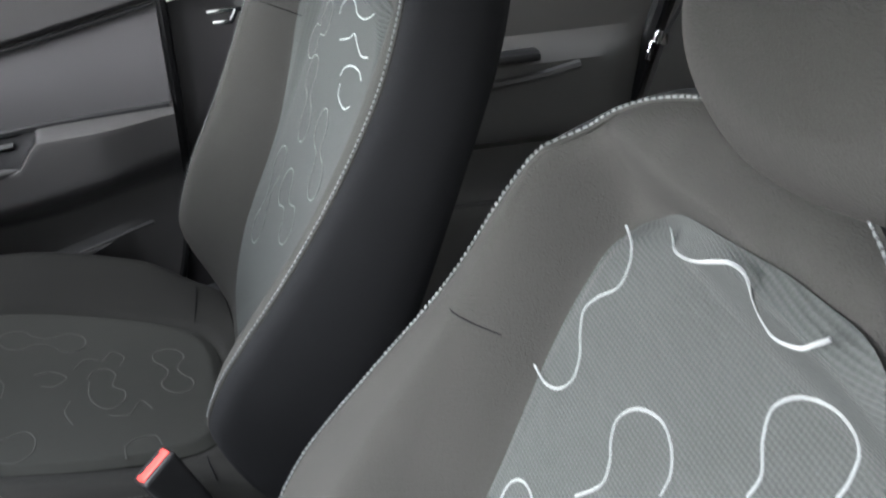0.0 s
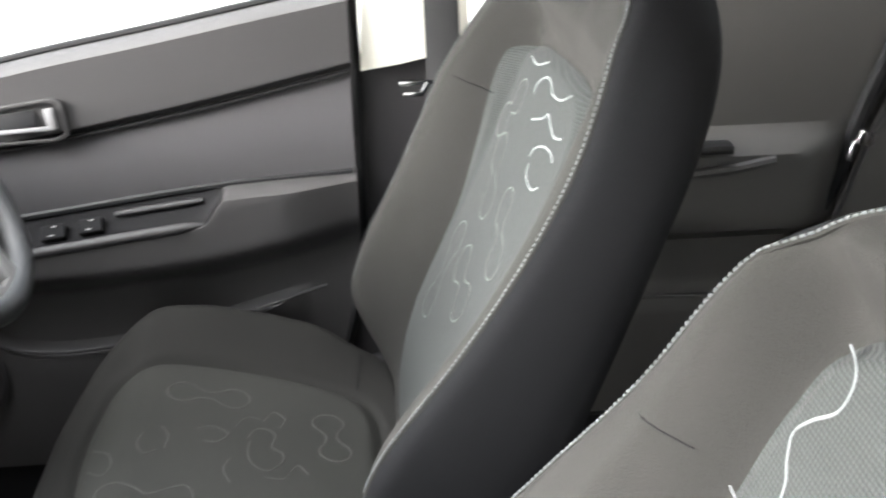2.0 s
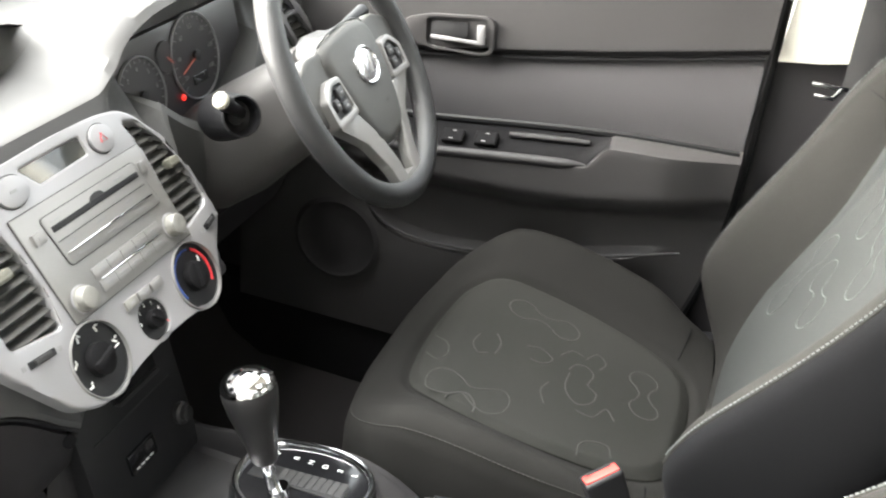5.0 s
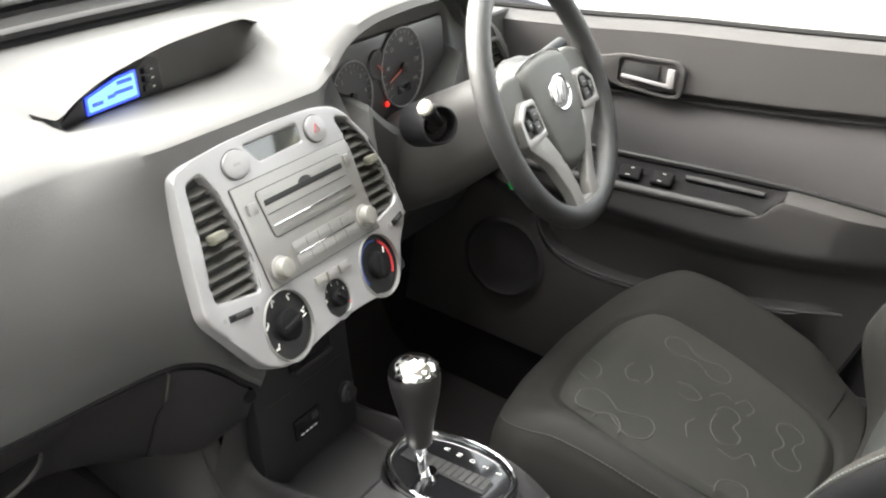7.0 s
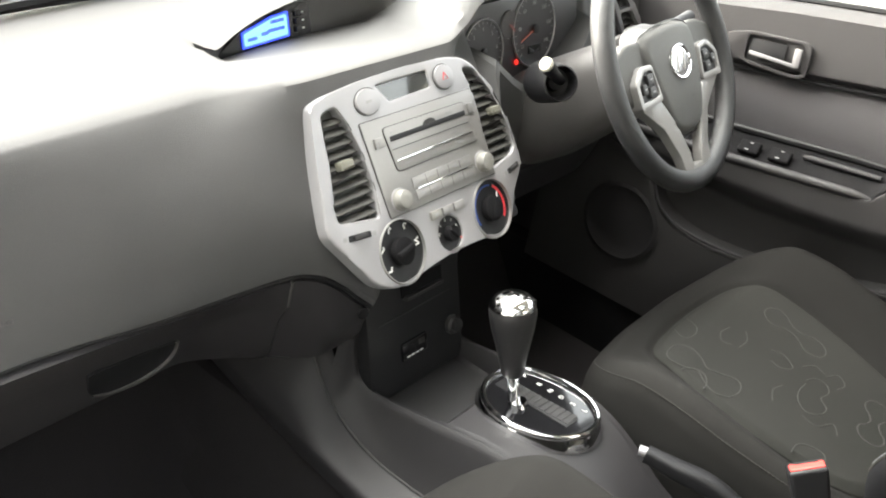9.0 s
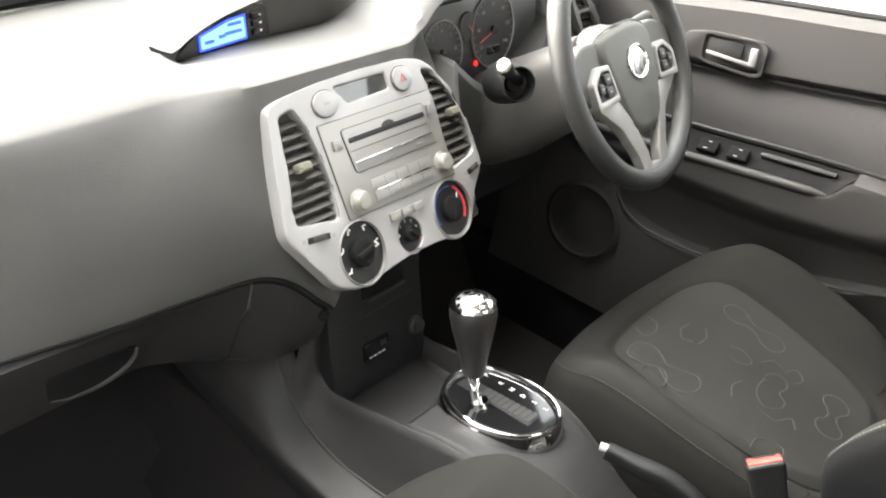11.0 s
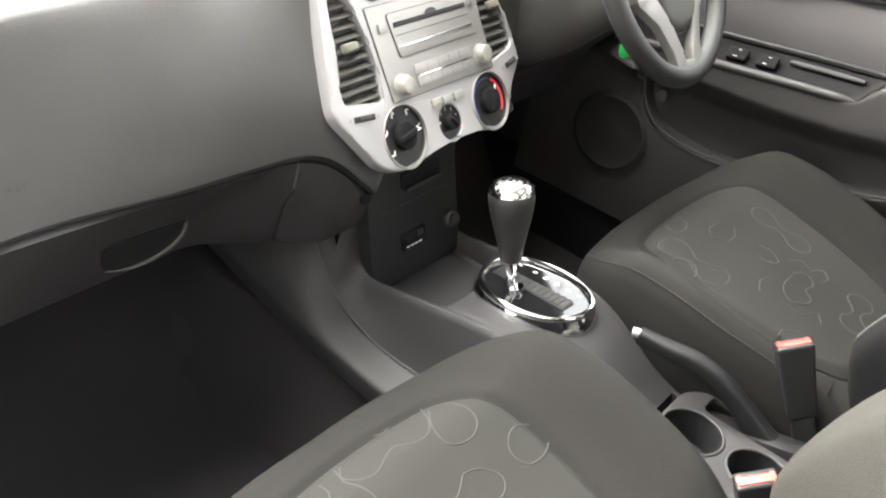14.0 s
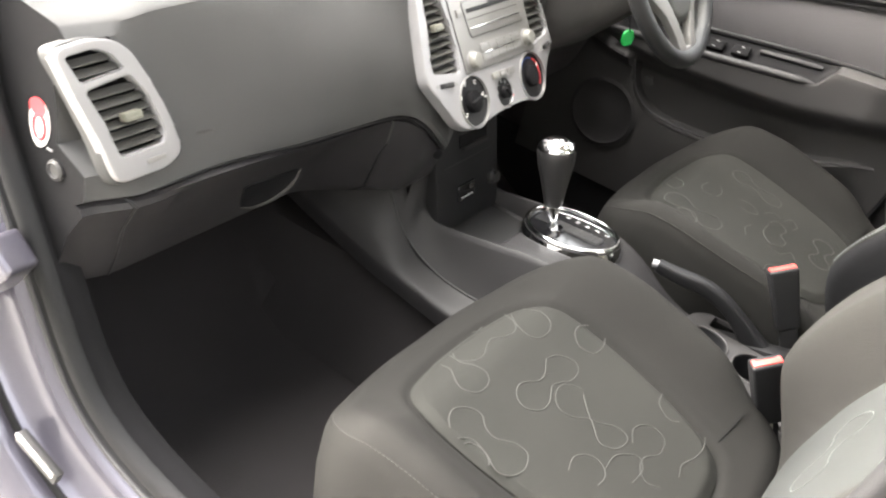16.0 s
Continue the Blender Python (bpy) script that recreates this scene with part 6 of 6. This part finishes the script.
# armrest: black switch trough behind a smooth lip
def arm_line(y):
    return knots(y, [(0.05, 0.573), (0.26, 0.560), (0.55, 0.524), (0.80, 0.50)])


rows = []
for k in range(31):
    y = 0.236 + 0.45 * k / 30
    z, e = arm_line(y), smooth(0.236, 0.268, y)
    rows.append([(0.6925, y, z + 0.003), (0.688, y, z - 0.004 * e), (0.676, y, z - 0.018 * e), (0.664, y, z - 0.026 * e), (0.652, y, z - 0.031 * e), (0.648, y, z - 0.040 * e)])
trough = part("switch_panel", sheet(rows), MATT, door, "black switch trough along the armrest", 60)
rows = []
for k in range(31):
    y = 0.252 + 0.45 * k / 30
    z, e = arm_line(y) - 0.030, 0.25 + 0.75 * smooth(0.252, 0.30, y)
    rows.append([(0.652 - (0.0080 * math.sin(a) + 0.002) * e, y, z - 0.008 + 0.0085 * math.cos(a) * e) for a in [math.pi * q / 10 for q in range(11)]])
part("armrest_lip", sheet(rows), LINING, door, "smooth grey edge of the armrest", 60)
part("grab_bar", tube([(0.678, y, arm_line(y) - 0.011) for y in (0.268, 0.30, 0.34, 0.375, 0.392)], [0.0042, 0.0050, 0.0052, 0.0050, 0.0042], 10), LINING, trough, "grey grip bar in the trough")
for y in (0.478, 0.425):
    m = axes((0.666, y, arm_line(y) - 0.019), (0, -1, 0.124), (0.78, 0.06, 0.62))
    switch = part("window_switch", box(m @ pose(0, 0, 0.003), 0.036, 0.024, 0.009, 0.004, 3), MATT, trough, "black window switch")
    # grey bars on the switch edges are painted glints, not print
    part("print_or_glint_bar", box(m @ pose(0.002, 0.007, 0.0078), 0.006, 0.0016, 0.0005), GREY, switch)
    part("print_or_glint_bar", box(m @ pose(-0.002, -0.007, 0.0078), 0.007, 0.0018, 0.0005), GREY, switch)
part("speaker_grille", lathe(axes((0.664, 0.662, 0.283), (0, -1, 0), (0, 0, 1)), [(0.072, 0), (0.078, 0.004), (0.070, 0.006), (0.064, 0.003), (0.03, 0.005), (0.001, 0.006)], 40), LINING, door, "round black speaker grille")
part("pocket_edge", tube([(0.665 + 0.010 * (1 - smooth(0.10, 0.20, y)), y, knots(y, POCKET) + 0.001) for y in [0.10 + 0.53 * k / 40 for k in range(41)]], 0.0032, 8), LINING, door, "pale edge of the door pocket")
part("lock_pin", lathe(axes((0.680, 0.590, 0.385), (0, -1, 0), (0, 0, 1)), [(0.011, 0), (0.010, 0.006), (0.001, 0.007)], 16), DASH, door)
edge = [(0.712, 0.040 + 0.075 * smooth(0.60, 0.10, z) ** 2, z) for z in [0.12 + 0.75 * k / 24 for k in range(25)]]
part("edge_rubber", tube(edge, 0.01, 8, flat=(0.009, 0.013), up=(1, 0, 0)), RUBBER, door, "black rubber along the door edge")
part("door_shell", box(pose(0.765, 0.44, 0.42), 0.05, 0.80, 0.60, 0.02), PAINT, door)

# ---- pillar between the doors, and its belt ----
def slab(name, pts, x0, x1, mat, label, bow=0.0):
    """An upright slab between x0 and x1 with the outline pts in (y, z)."""
    a = [(x0 + bow * (z - 0.1), y, z) for y, z in pts]
    b = [(x1 + bow * (z - 0.1), y, z) for y, z in pts]
    n = len(pts)
    fs = [tuple(range(n)), tuple(range(n, 2 * n))] + [(i, (i + 1) % n, (i + 1) % n + n, i + n) for i in range(n)]
    return tagged(part(name, (a + b, fs), mat), label, "pillar", kind="structure")


slab("pillar_middle_lower", [(0.12, 0.05), (0.115, 0.25), (0.07, 0.40), (0.045, 0.55), (0.032, 0.722), (-0.025, 0.730), (-0.062, 0.738), (-0.12, 0.745), (-0.15, 0.50), (-0.16, 0.05)], 0.715, 0.78, LOWER, "dark plastic lower trim of the door pillar")
slab("pillar_middle_upper", [(0.032, 0.722), (-0.025, 0.730), (-0.062, 0.738), (-0.12, 0.745), (-0.115, 1.15), (0.01, 1.15)], 0.728, 0.77, BEIGE, "light upper trim of the door pillar", -0.05)
belt = thing("seat_belt", (0.68, -0.08, 0.70), "black seat belt with chrome tongue on the door pillar", "seat belt")
part("webbing", tube([(0.650, -0.075, 1.06), (0.672, -0.080, 0.85), (0.690, -0.084, 0.70), (0.700, -0.09, 0.40), (0.70, -0.09, 0.12)], 0.02, 8, flat=(0.024, 0.0015), up=(1, 0, 0.05)), BELT, belt, "black belt webbing")
part("tongue", join(box(pose(0.682, -0.044, 0.706, 0, 0, 4), 0.006, 0.050, 0.007, 0.002), box(pose(0.682, -0.040, 0.690), 0.006, 0.028, 0.007, 0.002), box(pose(0.682, -0.056, 0.698, 30), 0.006, 0.007, 0.020, 0.002)), CHROME, belt, "chrome belt tongue")

# rear door, dim behind the seats
rdoor = thing("rear_door", (0.70, -0.50, 0.15), "dark grey rear door lining with armrest", "car door")
rows = []
for j in range(40):
    y = -0.165 - 0.78 * j / 39
    row = []
    for k in range(50):
        z = 0.10 + 0.74 * k / 49
        t = smooth(0.43, 0.47, z) * (1 - smooth(0.595, 0.605, z))
        row.append((0.705 - 0.05 * t * (1 - smooth(-0.60, -0.70, y)) - 0.02 * (1 - smooth(0.33, 0.35, z)), y, z))
    rows.append(row)
part("lining", sheet(rows), REARP, rdoor, "", 40)
part("grab_bar", tube([(0.653, -0.40, 0.556), (0.650, -0.50, 0.566), (0.655, -0.56, 0.575)], 0.008, 8), DOORP, rdoor)
part("handle_recess", box(pose(0.657, -0.43, 0.598), 0.03, 0.13, 0.014, 0.005), BLACK, rdoor)
part("pocket_edge", tube([(0.683, -0.30, 0.350), (0.680, -0.55, 0.345), (0.684, -0.68, 0.36)], 0.004, 8), DOORP, rdoor)
part("frame_edge", tube(spline([(0.70, -0.55, 0.34), (0.70, -0.66, 0.48), (0.70, -0.70, 0.62), (0.69, -0.76, 0.80), (0.66, -0.86, 1.02)], 5, False), 0.012, 8), RUBBER, rdoor)
slab("pillar_rear", [(-0.67, 0.05), (-0.67, 0.45), (-0.72, 0.62), (-0.80, 0.82), (-0.92, 1.10), (-1.5, 1.05), (-1.5, 0.05)], 0.690, 0.74, REARP, "grey trim behind the rear door")
rb = thing("rear_belt", (0.66, -0.70, 0.55), "black rear seat belt beside the bench", "seat belt")
part("webbing", tube([(0.60, -0.98, 1.02), (0.640, -0.80, 0.80), (0.655, -0.70, 0.61), (0.650, -0.64, 0.40)], 0.02, 8, flat=(0.022, 0.0015), up=(0.6, 0.8, 0)), DOORP, rb)
part("tongue", join(box(pose(0.648, -0.690, 0.603, 20, 0, 30), 0.010, 0.035, 0.022, 0.004), box(pose(0.648, -0.672, 0.585, 20, 0, 30), 0.006, 0.012, 0.03, 0.002)), CHROME, rb)

# ---- open door frame on the passenger side ----
SILL = spline([(-0.735, 0.93, 0.72), (-0.735, 0.870, 0.56), (-0.735, 0.800, 0.435), (-0.735, 0.748, 0.346), (-0.735, 0.716, 0.294), (-0.735, 0.674, 0.247), (-0.735, 0.613, 0.212), (-0.735, 0.52, 0.185), (-0.735, 0.38, 0.170), (-0.735, 0.20, 0.165), (-0.735, 0.04, 0.175), (-0.735, -0.03, 0.25), (-0.735, -0.065, 0.45), (-0.735, -0.105, 0.64), (-0.733, -0.135, 0.78), (-0.69, -0.23, 1.12)], 8, False)


def along_sill(profile):
    """Rows of points that follow the doorway; profile: how far outward of the car, and how far into the opening."""
    rows = []
    for i, p in enumerate(SILL):
        d = (SILL[min(i + 1, len(SILL) - 1)] - SILL[max(i - 1, 0)]).normalized()
        into = Vector((0, -d.z, d.y))
        if into.dot(Vector((0, 0.40, 0.65)) - Vector((0, p.y, p.z))) < 0:
            into = -into
        rows.append([p + Vector((a, 0, 0)) + into * b for a, b in profile])
    return rows


tagged(part("doorway_rubber", sheet(along_sill([(0.006, 0.016), (-0.006, 0.014), (-0.012, 0.006), (-0.012, -0.002), (-0.006, -0.005), (-0.008, -0.009), (-0.013, -0.011), (-0.014, -0.017), (-0.008, -0.021), (0.002, -0.022)])), RUBBER, None, "", 50), "black ribbed rubber seal round the open doorway", "door seal", kind="structure")
tagged(part("doorway_rib", tube([r[0] for r in along_sill([(-0.0145, -0.014)])], 0.0035, 8), DARK), "dark rib along the rubber seal", "door seal", kind="structure")
tagged(part("door_frame", sheet(along_sill([(0.0, -0.020), (-0.004, -0.026), (-0.015, -0.030), (-0.021, -0.036), (-0.020, -0.046), (-0.022, -0.062), (-0.030, -0.078), (-0.042, -0.086), (-0.050, -0.088)])), PAINT, None, "", 50), "silver-blue painted metal round the open doorway", "door frame", kind="structure")
# black sheet puts the gap's shade into its colour
tagged(part("frame_gap_shade", sheet(along_sill([(-0.050, -0.087), (-0.036, -0.092), (-0.030, -0.112), (-0.040, -0.128)])), RUBBER, None, "", 50), "black sheet for the shade in the gap along the painted door frame", "door frame", kind="structure")
tagged(part("frame_flange", sheet(along_sill([(-0.040, -0.126), (-0.056, -0.128), (-0.064, -0.134), (-0.066, -0.150), (-0.072, -0.156), (-0.074, -0.230)])), PAINT, None, "", 50), "outer painted flange of the door frame", "door frame", kind="structure")
inner = [[p + Vector((a, 0, 0)) + (Vector((0, 0.40, 0.65)) - Vector((0, p.y, p.z))).normalized() * b for a, b in ((0.004, -0.004), (0.02, 0.006), (0.05, 0.0), (0.07, -0.05))] for p in SILL]
tagged(part("sill_trim", sheet(inner), MATT, None, "", 50), "dark plastic trim along the sill", "sill trim", kind="structure")
hinge = thing("hinge_bracket", (-0.775, 0.80, 0.35), "silver painted door hinge in the opening", "hinge")
part("leaf", box(pose(-0.775, 0.798, 0.408, 35, 0, 0), 0.045, 0.050, 0.070, 0.008, 3), PAINT, hinge)
part("leaf", box(pose(-0.800, 0.826, 0.352, 35, 0, 8), 0.050, 0.030, 0.060, 0.006, 3), PAINT, hinge)
part("pin", tube([(-0.812, 0.815, 0.32), (-0.812, 0.845, 0.40)], 0.007, 12), DARK, hinge)
part("bolt", lathe(axes((-0.7995, 0.790, 0.395), (0, -1, 0), (0, 0, 1)) @ pose(0, 0, 0, 0), [(0.010, -0.004), (0.010, 0.003), (0.007, 0.005), (0.001, 0.005)], 12), DARK, hinge)
check = thing("check_strap", (-0.80, 0.70, 0.18), "dark door check strap with pale metal edge", "door check")
part("strap", box(pose(-0.795, 0.700, 0.187, 20, 0, 0), 0.012, 0.075, 0.020, 0.003), DARK, check)
part("strap_edge", box(pose(-0.802, 0.700, 0.194, 20, 0, 0), 0.003, 0.070, 0.007, 0.001), CHROME, check)
